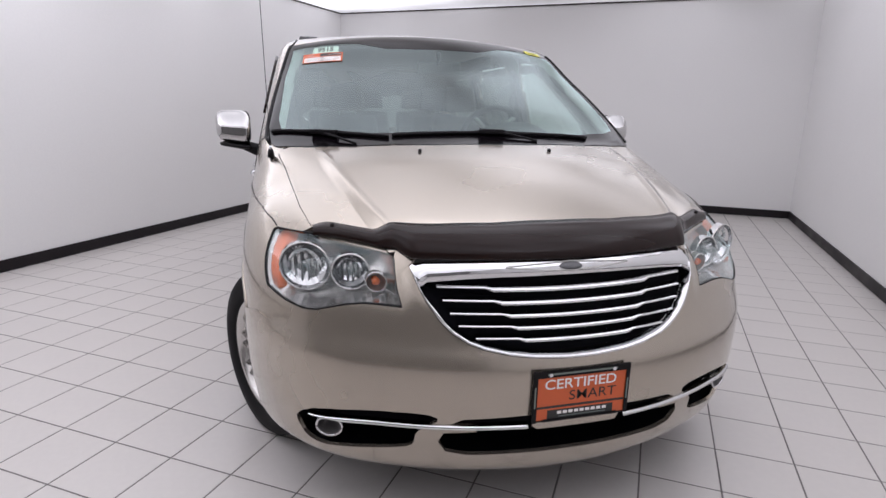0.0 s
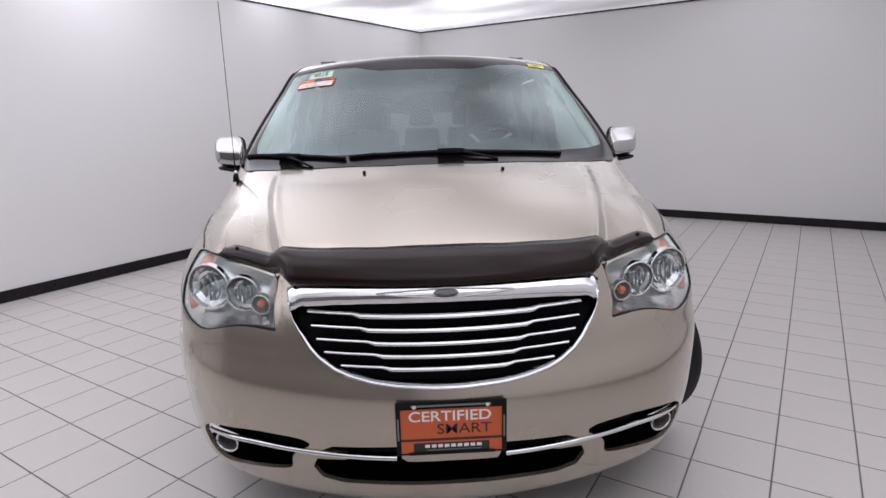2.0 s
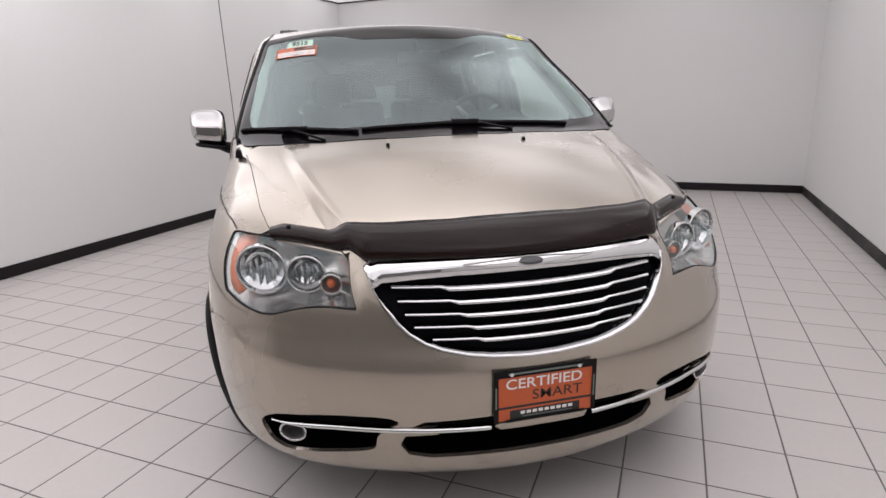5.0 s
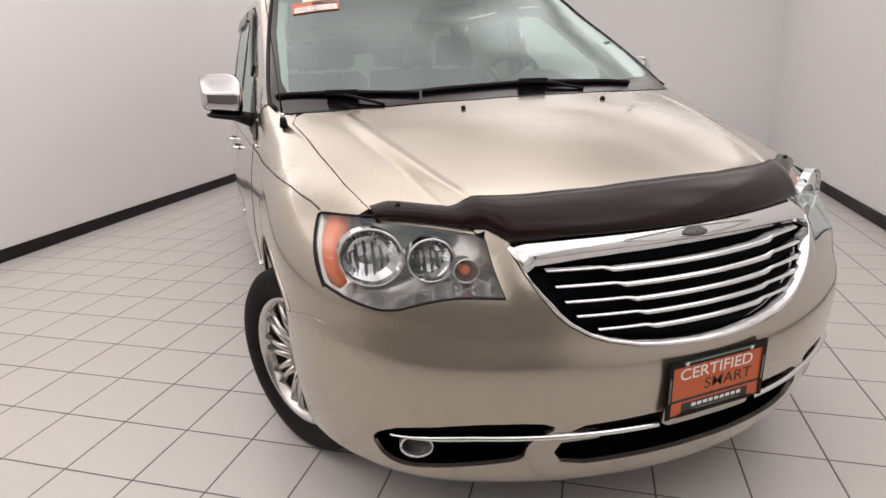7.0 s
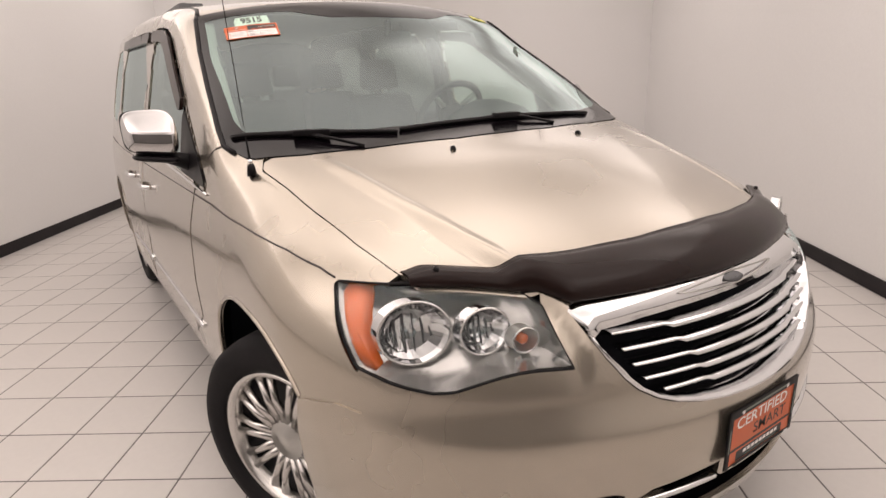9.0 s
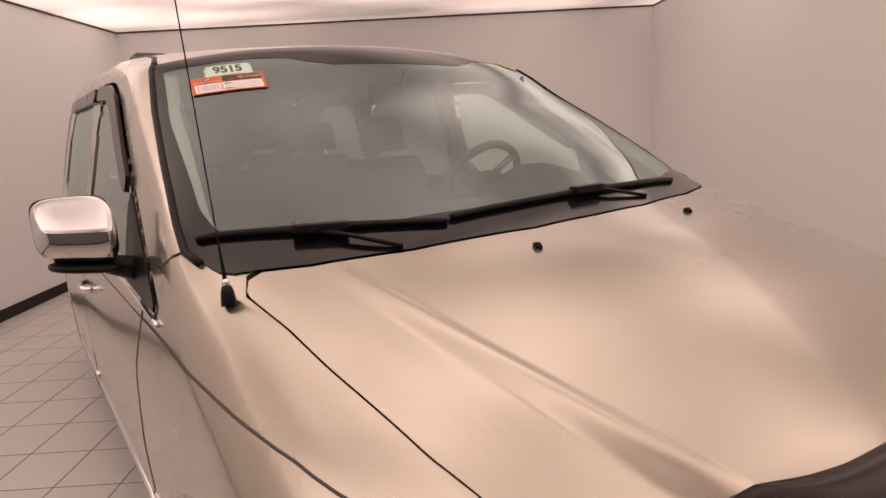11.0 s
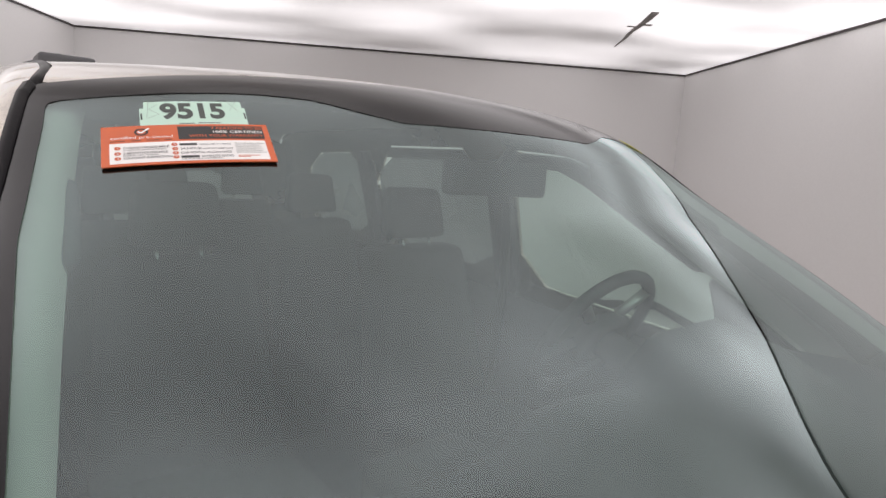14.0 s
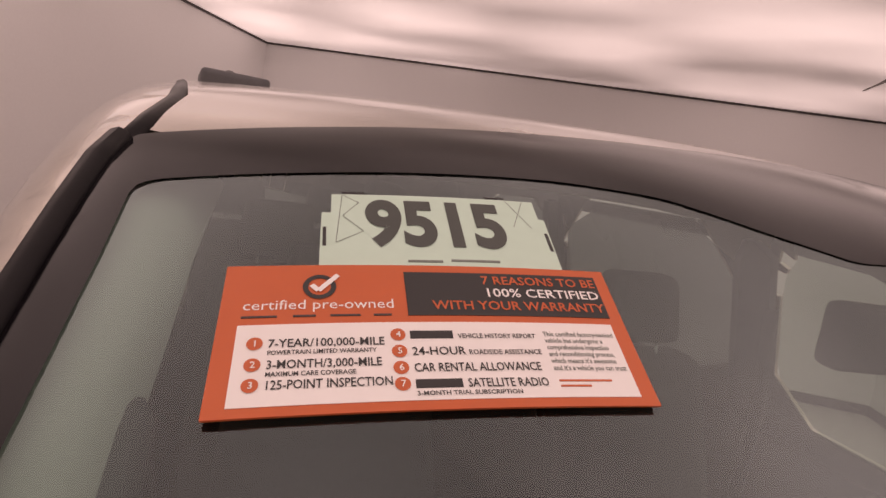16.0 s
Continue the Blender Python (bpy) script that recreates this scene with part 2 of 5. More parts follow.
def lathe(profile, axis_at, steps=64, flip=1):
    """Verts and faces of a turned shape about an axis along x: profile rows of (x, radius)."""
    verts, faces, n = [], [], len(profile)
    for k in range(steps):
        w = 2 * math.pi * k / steps
        for x, r in profile:
            verts.append((axis_at[0] + flip * x, axis_at[1] + r * math.cos(w), axis_at[2] + r * math.sin(w)))
    for k in range(steps):
        for i in range(n - 1):
            q = (k * n + i, k * n + i + 1, (k + 1) % steps * n + i + 1, (k + 1) % steps * n + i)
            faces.append(q if flip > 0 else q[::-1])
    return verts, faces


# ---- the room: turned against the car ----
PHI = radians(55)
A_DIR, B_DIR = Vector((math.sin(PHI), -math.cos(PHI), 0)), Vector((math.cos(PHI), math.sin(PHI), 0))
A_LEFT, A_RIGHT, B_NEAR, B_FAR, HIGH = -4.88, 1.91, -4.2, 7.1, 2.825
ROOM = Matrix(((A_DIR.x, B_DIR.x, 0, 0), (A_DIR.y, B_DIR.y, 0, 0), (0, 0, 1, 0), (0, 0, 0, 1)))


def setting(name, bm, material, label, category, parent=None, smooth=False):
    ob = part(name, bm, material, parent, smooth=smooth)
    ob.matrix_world = ROOM
    return tagged(ob, label, category, kind="structure")


setting("wall_left", box((A_LEFT - 0.15, B_NEAR - 0.15, 0), (A_LEFT, B_FAR + 0.15, HIGH)), WALL, "smooth white painted wall of the photo room", "wall")
setting("wall_right", box((A_RIGHT, B_NEAR - 0.15, 0), (A_RIGHT + 0.15, B_FAR + 0.15, HIGH)), WALL, "smooth white painted wall of the photo room", "wall")
setting("wall_far", box((A_LEFT, B_FAR, 0), (A_RIGHT, B_FAR + 0.15, HIGH)), WALL, "smooth white painted end wall of the photo room", "wall")
# closes the room out of view; its grey darkens what the bumper mirrors
setting("wall_near", box((A_LEFT, B_NEAR - 0.15, 0), (A_RIGHT, B_NEAR, HIGH)), NEAR_WALL, "added unseen end wall, greyed to darken the car front", "wall")


def baseboards():
    h, d = 0.105, 0.012
    rows = {
        "baseboard_left": ((A_LEFT, B_NEAR, 0.004), (A_LEFT + d, B_FAR, h)),
        "baseboard_right": ((A_RIGHT - d, B_NEAR, 0.004), (A_RIGHT, B_FAR, h)),
        "baseboard_far": ((A_LEFT + d, B_FAR - d, 0.004), (A_RIGHT - d, B_FAR, h)),
        "baseboard_near": ((A_LEFT + d, B_NEAR, 0.004), (A_RIGHT - d, B_NEAR + d, h)),
    }
    for name, (lo, hi) in rows.items():
        setting(name, box(lo, hi, 0.004), BASE, "black vinyl cove base along the white wall", "baseboard")


def ceiling():
    """A slack lit sheet, sagging a little in soft waves, with a dark joint at the walls."""
    bm = bmesh.new()
    na, nb = 60, 90
    grid = []
    for j in range(nb + 1):
        for i in range(na + 1):
            a = A_LEFT + (A_RIGHT - A_LEFT) * i / na
            b = B_NEAR + (B_FAR - B_NEAR) * j / nb
            edge = min(i, na - i, j, nb - j) / 4
            sag = 0.035 * min(edge, 1) * (0.5 + noise.noise(Vector((a * 0.5, b * 0.7, 3.1))))
            grid.append(bm.verts.new((a, b, HIGH - max(sag, 0))))
    for j in range(nb):
        for i in range(na):
            k = j * (na + 1) + i
            bm.faces.new((grid[k], grid[k + na + 1], grid[k + na + 2], grid[k + 1]))
    setting("ceiling", bm, LIT, "white translucent stretched ceiling lit from behind", "ceiling", smooth=True)
    w = 0.022
    for name, lo, hi in (
        ("trim_left", (A_LEFT, B_NEAR, HIGH - w), (A_LEFT + 0.012, B_FAR, HIGH - 0.002)),
        ("trim_right", (A_RIGHT - 0.012, B_NEAR, HIGH - w), (A_RIGHT, B_FAR, HIGH - 0.002)),
        ("trim_far", (A_LEFT + 0.012, B_FAR - 0.012, HIGH - w), (A_RIGHT - 0.012, B_FAR, HIGH - 0.002)),
        ("trim_near", (A_LEFT + 0.012, B_NEAR, HIGH - w), (A_RIGHT - 0.012, B_NEAR + 0.012, HIGH - 0.002)),
    ):
        setting(name, box(lo, hi), SEAM_AND_SHADE, "dark clamping strip where the ceiling meets the wall", "trim")


baseboards()
ceiling()
bm = box((A_LEFT, B_NEAR, -0.1), (A_RIGHT, B_FAR, -0.0010))
FLOOR = setting("floor", bm, GROUT, "floor of square off-white tiles with dark grout", "floor")


# ---- the shape of the car's body: a smooth closed form, the front at y = 0 ----
def smooth_table(rows, width, lo, hi, step=0.005):
    """A table of values, rounded off over width."""
    xs = np.arange(lo - 0.5, hi + 0.5, step)
    ys = np.interp(xs, [r[0] for r in rows], [r[1] for r in rows])
    k = np.exp(-0.5 * (np.arange(-int(3 * width / step), int(3 * width / step) + 1) * step / width) ** 2)
    ys = np.convolve(np.pad(ys, len(k) // 2, mode="edge"), k / k.sum(), mode="valid")
    def read(v):
        # cubic between the entries, so that the slope runs smoothly too
        k = np.clip((np.asarray(v, float) - xs[0]) / step, 1.0, len(xs) - 3.001)
        i = k.astype(int)
        t = k - i
        a, b, c, d = ys[i - 1], ys[i], ys[i + 1], ys[i + 2]
        return b + 0.5 * t * (c - a + t * (2 * a - 5 * b + 4 * c - d + t * (3 * (b - c) + d - a)))

    return read


def ends(rows):
    """The rows with straight runs past both ends, so that rounding keeps the slope."""
    (a, b), (c, d) = rows[:2]
    (e, f), (g, h) = rows[-2:]
    return [(a - 1, b - (d - b) / (c - a))] + rows + [(g + 1, h + (h - f) / (g - e))]


top_line = smooth_table(ends([(0.0, 0.925), (0.2, 1.0), (0.35, 1.058), (0.6, 1.138), (0.85, 1.208), (1.08, 1.256), (1.14, 1.272), (1.855, 1.638), (1.93, 1.686), (1.995, 1.724), (2.07, 1.757), (2.25, 1.797), (2.6, 1.828), (3.2, 1.838), (4.2, 1.82), (5.2, 1.77)]), 0.05, -0.5, 5.5)
nose_line = smooth_table(ends([(0.25, 0.085), (0.35, 0.05), (0.45, 0.026), (0.58, 0.016), (0.67, 0.018), (0.725, 0.050), (0.8, 0.062), (0.9, 0.092), (1.0, 0.145)]), 0.026, -0.5, 2.5)
width_line = smooth_table(ends([(0.2, 0.99), (0.3, 1.015), (0.45, 1.035), (0.7, 1.045), (0.9, 1.035), (1.05, 1.01), (1.12, 0.995), (1.25, 0.967), (1.5, 0.905), (1.75, 0.835), (1.9, 0.79)]), 0.03, -0.5, 2.5)
rear_line = smooth_table(ends([(0.2, 5.1), (0.6, 5.16), (1.0, 5.13), (1.8, 4.9)]), 0.08, -0.5, 2.5)
ridge_line = smooth_table([(0.2, 0.49), (0.37, 0.54), (0.5, 0.585), (0.66, 0.625), (0.83, 0.665), (1.13, 0.715), (1.3, 0.73)], 0.06, -0.5, 5.5)


def ease(v):
    v = np.clip(v, 0, 1)
    return v * v * (3 - 2 * v)


def more(a, b, k):
    """The larger of the two, rounded over k."""
    h = np.clip(k - np.abs(a - b), 0, None) / k
    return np.maximum(a, b) + h * h * k / 4


def body(p):
    x, y, z = np.abs(p[:, 0]), p[:, 1], p[:, 2]
    bowed = y - 0.21 * x * x
    high = top_line(bowed) - (0.05 - 0.035 * ease((y - 1.2) / 0.5)) * x * x + ease((y - 1.75) / 0.4) * (0.034 - 0.053 * x * x)
    high = high + ease((y - 1.25) / 0.2) * ease((2.35 - y) / 0.25) * (0.006 - 0.12 * np.clip(x - 0.5, 0, None) ** 2)
    fade = ease((1.25 - y) / 0.35)
    off = x - ridge_line(y) + 0.013
    soft = ease((y - 0.42) / 0.3)
    facet = 0.034 - 0.016 * soft
    high = high + fade * (0.004 * ease((off + 0.03) / 0.03) - facet * ease((off + 0.003) / 0.045) - (0.034 - facet) * ease((off - 0.03) / 0.14)) - 0.012 * fade * ease((x - 0.8) / 0.1)
    slope = np.where(y < 1.1, 0.3, np.where(y < 2.1, 0.5, 0.05))
    top = (z - high) / np.sqrt(1 + slope**2)
    wide = width_line(z) - 0.16 * np.clip(1.0 - y, 0, None) ** 2 + 0.02 * np.clip(y - 1.2, 0, 2.4) - 0.03 * np.clip(y - 3.6, 0, None) ** 2
    side = (x - wide) * 0.97
    front = (nose_line(z) + 0.40 * x * x - y) / np.sqrt(1 + (0.8 * x) ** 2)
    back = y - rear_line(z) + 0.12 * x * x
    low = 0.245 - z
    k_top = 0.16 - 0.08 * ease((y - 1.1) / 0.4)
    f = more(front, side, 0.26)
    f = more(f, back, 0.2)
    h = np.clip(k_top - np.abs(f - top), 0, None) / k_top
    f = np.maximum(f, top) + h * h * k_top / 4
    return more(f, low, 0.07)


def normal_at(p):
    e = 0.002
    g = np.stack([body(p + e * a) - body(p - e * a) for a in np.eye(3)], 1)
    return g / np.linalg.norm(g, axis=1, keepdims=True)


def cast(start, way, near, far, iso=0.0):
    """From inside the body outwards to its skin (iso metres off it)."""
    lo, hi = np.full(len(start), near), np.full(len(start), far)
    for _ in range(34):
        mid = (lo + hi) / 2
        inside = body(start + mid[:, None] * way) < iso
        lo, hi = np.where(inside, mid, lo), np.where(inside, hi, mid)
    return start + lo[:, None] * way


def from_top(u, v, iso=0.0):
    """u: across, v: along the car."""
    o = np.stack([u, v, np.full_like(u, 0.6)], 1)
    return cast(o, np.tile([0.0, 0, 1], (len(u), 1)), 0.0, 2.0, iso)


def from_wrap(u, v, iso=0.0):
    """u: degrees round the nose, v: height."""
    t = np.radians(u)
    o = np.stack([0 * u, 0 * u + 1.0, v], 1)
    return cast(o, np.stack([np.sin(t), -np.cos(t), 0 * u], 1), 0.1, 2.0, iso)


def from_side(u, v, iso=0.0):
    """u: along the car, v: degrees above the level, about a line inside the flank."""
    t = np.radians(v)
    o = np.stack([0 * u + 0.35, u, 0 * u + 0.9], 1)
    return cast(o, np.stack([np.cos(t), 0 * u, np.sin(t)], 1), 0.02, 2.0, iso)


def at_front(points, iso=0.0):
    """Places on the skin straight behind (x, z) points of the front."""
    q = np.array(points, float)
    o = np.stack([q[:, 0], 0 * q[:, 0] + 1.0, q[:, 1]], 1)
    return cast(o, np.tile([0.0, -1, 0], (len(q), 1)), 0.0, 2.0, iso)


def at_flank(points, iso=0.0):
    """Places on the skin at (y, z) points of the flank."""
    q = np.array(points, float)
    o = np.stack([0 * q[:, 0] + 0.2, q[:, 0], q[:, 1]], 1)
    return cast(o, np.tile([1.0, 0, 0], (len(q), 1)), 0.0, 2.0, iso)


def at_top(points, iso=0.0):
    q = np.array(points, float)
    return from_top(q[:, 0], q[:, 1], iso)


def wrap_of(p):
    return np.stack([np.degrees(np.arctan2(p[:, 0], 1.0 - p[:, 1])), p[:, 2]], 1)


def side_of(p):
    return np.stack([p[:, 1], np.degrees(np.arctan2(p[:, 2] - 0.9, p[:, 0] - 0.35))], 1)


def rounded(points, turns=2, closed=True):
    """Corner cutting: softens an outline."""
    p = np.array(points, float)
    for _ in range(turns):
        q = np.roll(p, -1, 0) if closed else p[1:]
        r = p if closed else p[:-1]
        cut = np.stack([0.78 * r + 0.22 * q, 0.22 * r + 0.78 * q], 1).reshape(-1, p.shape[1])
        p = cut if closed else np.concatenate([p[:1], cut, p[-1:]])
    return p


def dense(points, step, closed=True):
    p = np.array(points, float)
    q = np.roll(p, -1, 0) if closed else p[1:]
    out = []
    for a, b in zip(p, q):
        n = max(1, int(np.ceil(np.abs(b - a).max() / step)))
        out += [a + (b - a) * k / n for k in range(n)]
    return np.array(out if closed else out + [p[-1]])


def within(poly, u, v):
    inside = np.zeros(len(u), bool)
    for (a, b), (c, d) in zip(poly, np.roll(poly, -1, 0)):
        if b != d:
            inside ^= ((b > v) != (d > v)) & (u < (c - a) * (v - b) / (d - b) + a)
    return inside


def nearest_on(polys, u, v, su, sv):
    """The nearest points on the outlines, by distance in metres."""
    best, place = np.full(len(u), 1e9), np.stack([u, v], 1)
    q = np.stack([u * su, v * sv], 1)
    for poly in polys:
        for a, b in zip(poly * [su, sv], np.roll(poly, -1, 0) * [su, sv]):
            d = b - a
            t = np.clip(((q - a) @ d) / max(d @ d, 1e-12), 0, 1)
            at = a + t[:, None] * d
            off = ((q - at) ** 2).sum(1)
            closer = off < best
            best[closer], place[closer] = off[closer], at[closer] / [su, sv]
    return place


def panel(name, skin, outline, holes, du, dv, scale, material, parent, label="", iso=0.0, flange=0.014, mirror=False):
    """A sheet of the body's skin inside the outline and outside the holes, with turned-in edges."""
    outline, holes = np.array(outline, float), [np.array(h, float) for h in holes]
    lo, hi = outline.min(0), outline.max(0)
    nu, nv = int((hi[0] - lo[0]) / du) + 3, int((hi[1] - lo[1]) / dv) + 3
    gu, gv = np.meshgrid(lo[0] + (np.arange(nu) - 0.5) * du, lo[1] + (np.arange(nv) - 0.5) * dv, indexing="ij")
    u, v = gu.ravel().copy(), gv.ravel().copy()
    keep = within(outline, u, v)
    for h in holes:
        keep &= ~within(h, u, v)
    i, j = np.meshgrid(np.arange(nu - 1), np.arange(nv - 1), indexing="ij")
    k = (i * nv + j).ravel()
    quads = np.stack([k, k + nv, k + nv + 1, k + 1], 1)
    quads = quads[keep[quads].all(1)]
    count = {}
    for q in quads.tolist():
        for a, b in zip(q, q[1:] + q[:1]):
            count[(min(a, b), max(a, b))] = count.get((min(a, b), max(a, b)), 0) + 1
    rim = [(a, b) for q in quads.tolist() for a, b in zip(q, q[1:] + q[:1]) if count[(min(a, b), max(a, b))] == 1]
    edge = np.unique(np.array(rim).ravel())
    snapped = nearest_on([outline] + holes, u[edge], v[edge], *scale)
    u[edge], v[edge] = snapped[:, 0], snapped[:, 1]
    used = np.unique(quads.ravel())
    number = np.full(len(u), -1)
    number[used] = np.arange(len(used))
    p = skin(u[used], v[used], iso)
    n = normal_at(p)
    faces = [tuple(f) for f in number[quads].tolist()]
    p, n = p.tolist(), n.tolist()
    first = faces[len(faces) // 2]
    turn = np.cross(np.subtract(p[first[1]], p[first[0]]), np.subtract(p[first[2]], p[first[0]])) @ n[first[0]] < 0
    if turn:
        faces = [f[::-1] for f in faces]
    if flange:
        for a, b in rim:
            a, b = number[a], number[b]
            pa, pb, na, nb = map(np.array, (p[a], p[b], n[a], n[b]))
            out = np.cross(pb - pa, na) * (-1 if turn else 1)
            size = np.linalg.norm(out)
            if size < 1e-7:
                continue
            out = out / size
            c = len(p)
            p += [pa.tolist(), pb.tolist(), (pb - flange * nb).tolist(), (pa - flange * na).tolist()]
            n += [out.tolist()] * 4
            faces.append((c, c + 3, c + 2, c + 1) if not turn else (c, c + 1, c + 2, c + 3))
    p, n = np.array(p), np.array(n)
    if mirror:
        p, n, faces = p * [-1, 1, 1], n * [-1, 1, 1], [f[::-1] for f in faces]
    return put_mesh(name, p, faces, material, parent, label, normals=n)


def grown(poly, by, scale=(1, 1)):
    """An outline moved outwards (inwards: minus)."""
    p = np.array(poly, float) * scale
    area = 0.5 * np.sum(p[:, 0] * np.roll(p[:, 1], -1) - np.roll(p[:, 0], -1) * p[:, 1])
    d = np.roll(p, -1, 0) - np.roll(p, 1, 0)
    nrm = np.stack([d[:, 1], -d[:, 0]], 1) * np.sign(area)
    nrm /= np.linalg.norm(nrm, axis=1, keepdims=True) + 1e-9
    return (p + by * nrm) / scale


def flip_x(points):
    return np.array(points, float)[::-1] * [-1, 1]


CAR = tagged(new("minivan"), "champagne metallic minivan with chrome grille parked on white tiles", "car")
WRAP, SIDE, TOP = (0.0175, 1.0), (1.0, 0.011), (1.0, 1.0)

# outlines, right half as (x, y) from above
HOOD_REAR = [(0.0, 1.058), (0.22, 1.066), (0.536, 1.128), (0.742, 1.202), (0.858, 1.258)]
HOOD_FRONT = [(0.755, 0.476), (0.64, 0.39), (0.52, 0.305), (0.4, 0.245), (0.2, 0.2), (0.0, 0.19)]
HUB_Y, HUB_Z, ARCH = 1.04, 0.362, 0.452
REAR_HUB_Y = HUB_Y + 3.078


def mirrored(half):
    """A closed outline from its right half, which starts and ends on the middle line."""
    h = np.array(half, float)
    return np.concatenate([h, (h[::-1] * [-1, 1])[1:-1] if h[0][0] == 0 and h[-1][0] == 0 else h[::-1] * [-1, 1]])


hood_half = HOOD_REAR + [(0.884, 1.206), (0.857, 1.06), (0.831, 0.857), (0.811, 0.695), (0.784, 0.576)] + HOOD_FRONT
hood_outline = dense(mirrored(hood_half), 0.03)


def hood_skin(u, v, iso=0.0):
    """The hood's skin, its grid running along the fold."""
    return from_top(u * ridge_line(v) / 0.6, v, iso)


hood_grid = hood_outline * np.stack([0.6 / ridge_line(hood_outline[:, 1]), np.ones(len(hood_outline))], 1)
panel("hood", hood_skin, hood_grid, [], 0.0045, 0.022, TOP, PAINT, CAR, "champagne metallic hood with two raised folds")

# windshield: black border and clear pane
WS_SIDE = [(0.922, 1.37), (0.937, 1.43), (0.93, 1.51), (0.894, 1.74), (0.853, 1.97), (0.808, 2.165)]
ws_half = [(x, y + 0.008) for x, y in HOOD_REAR] + [(0.882, 1.282), (0.902, 1.307), (0.914, 1.34)] + WS_SIDE + [(0.795, 2.192), (0.765, 2.19), (0.65, 2.18), (0.5, 2.17), (0.3, 2.16), (0.0, 2.158)]
ws_outline = dense(mirrored(ws_half), 0.03)
pane_half = [(0.0, 1.19), (0.3, 1.21), (0.6, 1.27), (0.78, 1.35), (0.868, 1.42), (0.880, 1.50), (0.866, 1.62), (0.840, 1.87), (0.812, 2.0), (0.796, 2.07), (0.786, 2.126), (0.65, 2.098), (0.5, 2.068), (0.42, 2.046), (0.34, 2.004), (0.27, 1.975), (0.12, 1.965), (0.0, 1.963)]
pane_outline = dense(rounded(dense(mirrored(pane_half), 0.05), 2), 0.02)
panel("windshield_border", from_top, ws_outline, [pane_outline], 0.009, 0.009, TOP, FRIT, CAR, "black windshield border and cowl", iso=0.0016, flange=0)
panel("windshield", from_top, grown(pane_outline, 0.006), [], 0.018, 0.018, TOP, WINDSHIELD, CAR, "greenish clear windshield", iso=0.0006, flange=0)

# roof
roof_half = [(0.0, 2.14), (0.3, 2.142), (0.5, 2.15), (0.65, 2.16), (0.75, 2.168), (0.787, 2.178), (0.775, 2.24), (0.757, 2.32), (0.755, 4.85), (0.6, 4.95), (0.0, 5.0)]
panel("roof", from_top, dense(mirrored(roof_half), 0.03), [], 0.03, 0.04, TOP, PAINT, CAR)


def arch_points(hub_y, turns, grow=0.0):
    """A wheel arch a little squarer than a circle, as (y, z)."""
    r, e = ARCH + grow, 2 / 2.5
    c, d = np.cos(turns), np.sin(turns)
    back = 0.095 * ease((-c - 0.72) / 0.25)
    return np.stack([hub_y + r * np.sign(c) * np.abs(c) ** e + back, HUB_Z + r * np.sign(d) * np.abs(d) ** e], 1).tolist()


def arch_outline(hub_y, grow=0.0):
    return side_of(at_flank([(y, max(z, 0.2)) for y, z in arch_points(hub_y, np.linspace(0, 2 * np.pi, 72, endpoint=False), grow)]))


# flank outlines as (y, z)
HEADLIGHT = [(0.905, 0.653, 0.995), (0.751, 0.473, 1.0), (0.54, 0.31, 0.982), (0.527, 0.187, 0.825), (0.631, 0.235, 0.829), (0.70, 0.268, 0.819), (0.799, 0.329, 0.785), (0.869, 0.407, 0.797), (0.931, 0.502, 0.827)]


def firm(points, corners, k=0.15):
    """Adds points close to some corners, so that rounding keeps them crisp."""
    out, n = [], len(points)
    for i, p in enumerate(np.array(points, float)):
        a, b = np.array(points[i - 1], float), np.array(points[(i + 1) % n], float)
        out += [p + (a - p) * k, p, p + (b - p) * k] if i in corners else [p]
    return np.array(out)


headlight_wrap = dense(rounded(firm(wrap_of(np.array(HEADLIGHT)), (0, 3, 8)), 1), 1.5)
FRONT_WINDOW = [(1.50, 1.105), (1.70, 1.20), (2.10, 1.46), (2.40, 1.645), (2.52, 1.68), (2.80, 1.695), (2.80, 1.17), (2.2, 1.135)]
REAR_WINDOW = [(2.92, 1.17), (2.92, 1.695), (3.88, 1.69), (3.88, 1.19)]
QUARTER_WINDOW = [(4.0, 1.19), (4.0, 1.685), (4.62, 1.66), (4.78, 1.22)]
FRONT_DOOR = [(1.74, 0.40), (1.74, 1.088), (1.475, 1.098), (1.665, 1.225), (2.08, 1.48), (2.38, 1.67), (2.52, 1.712), (2.86, 1.725), (2.86, 0.36)]
REAR_DOOR = [(2.872, 0.36), (2.872, 1.725), (3.95, 1.72), (3.95, 0.55), (3.62, 0.36)]


def flank(points, turns=1):
    return side_of(at_flank(dense(rounded(points, turns) if turns else points, 0.04)))


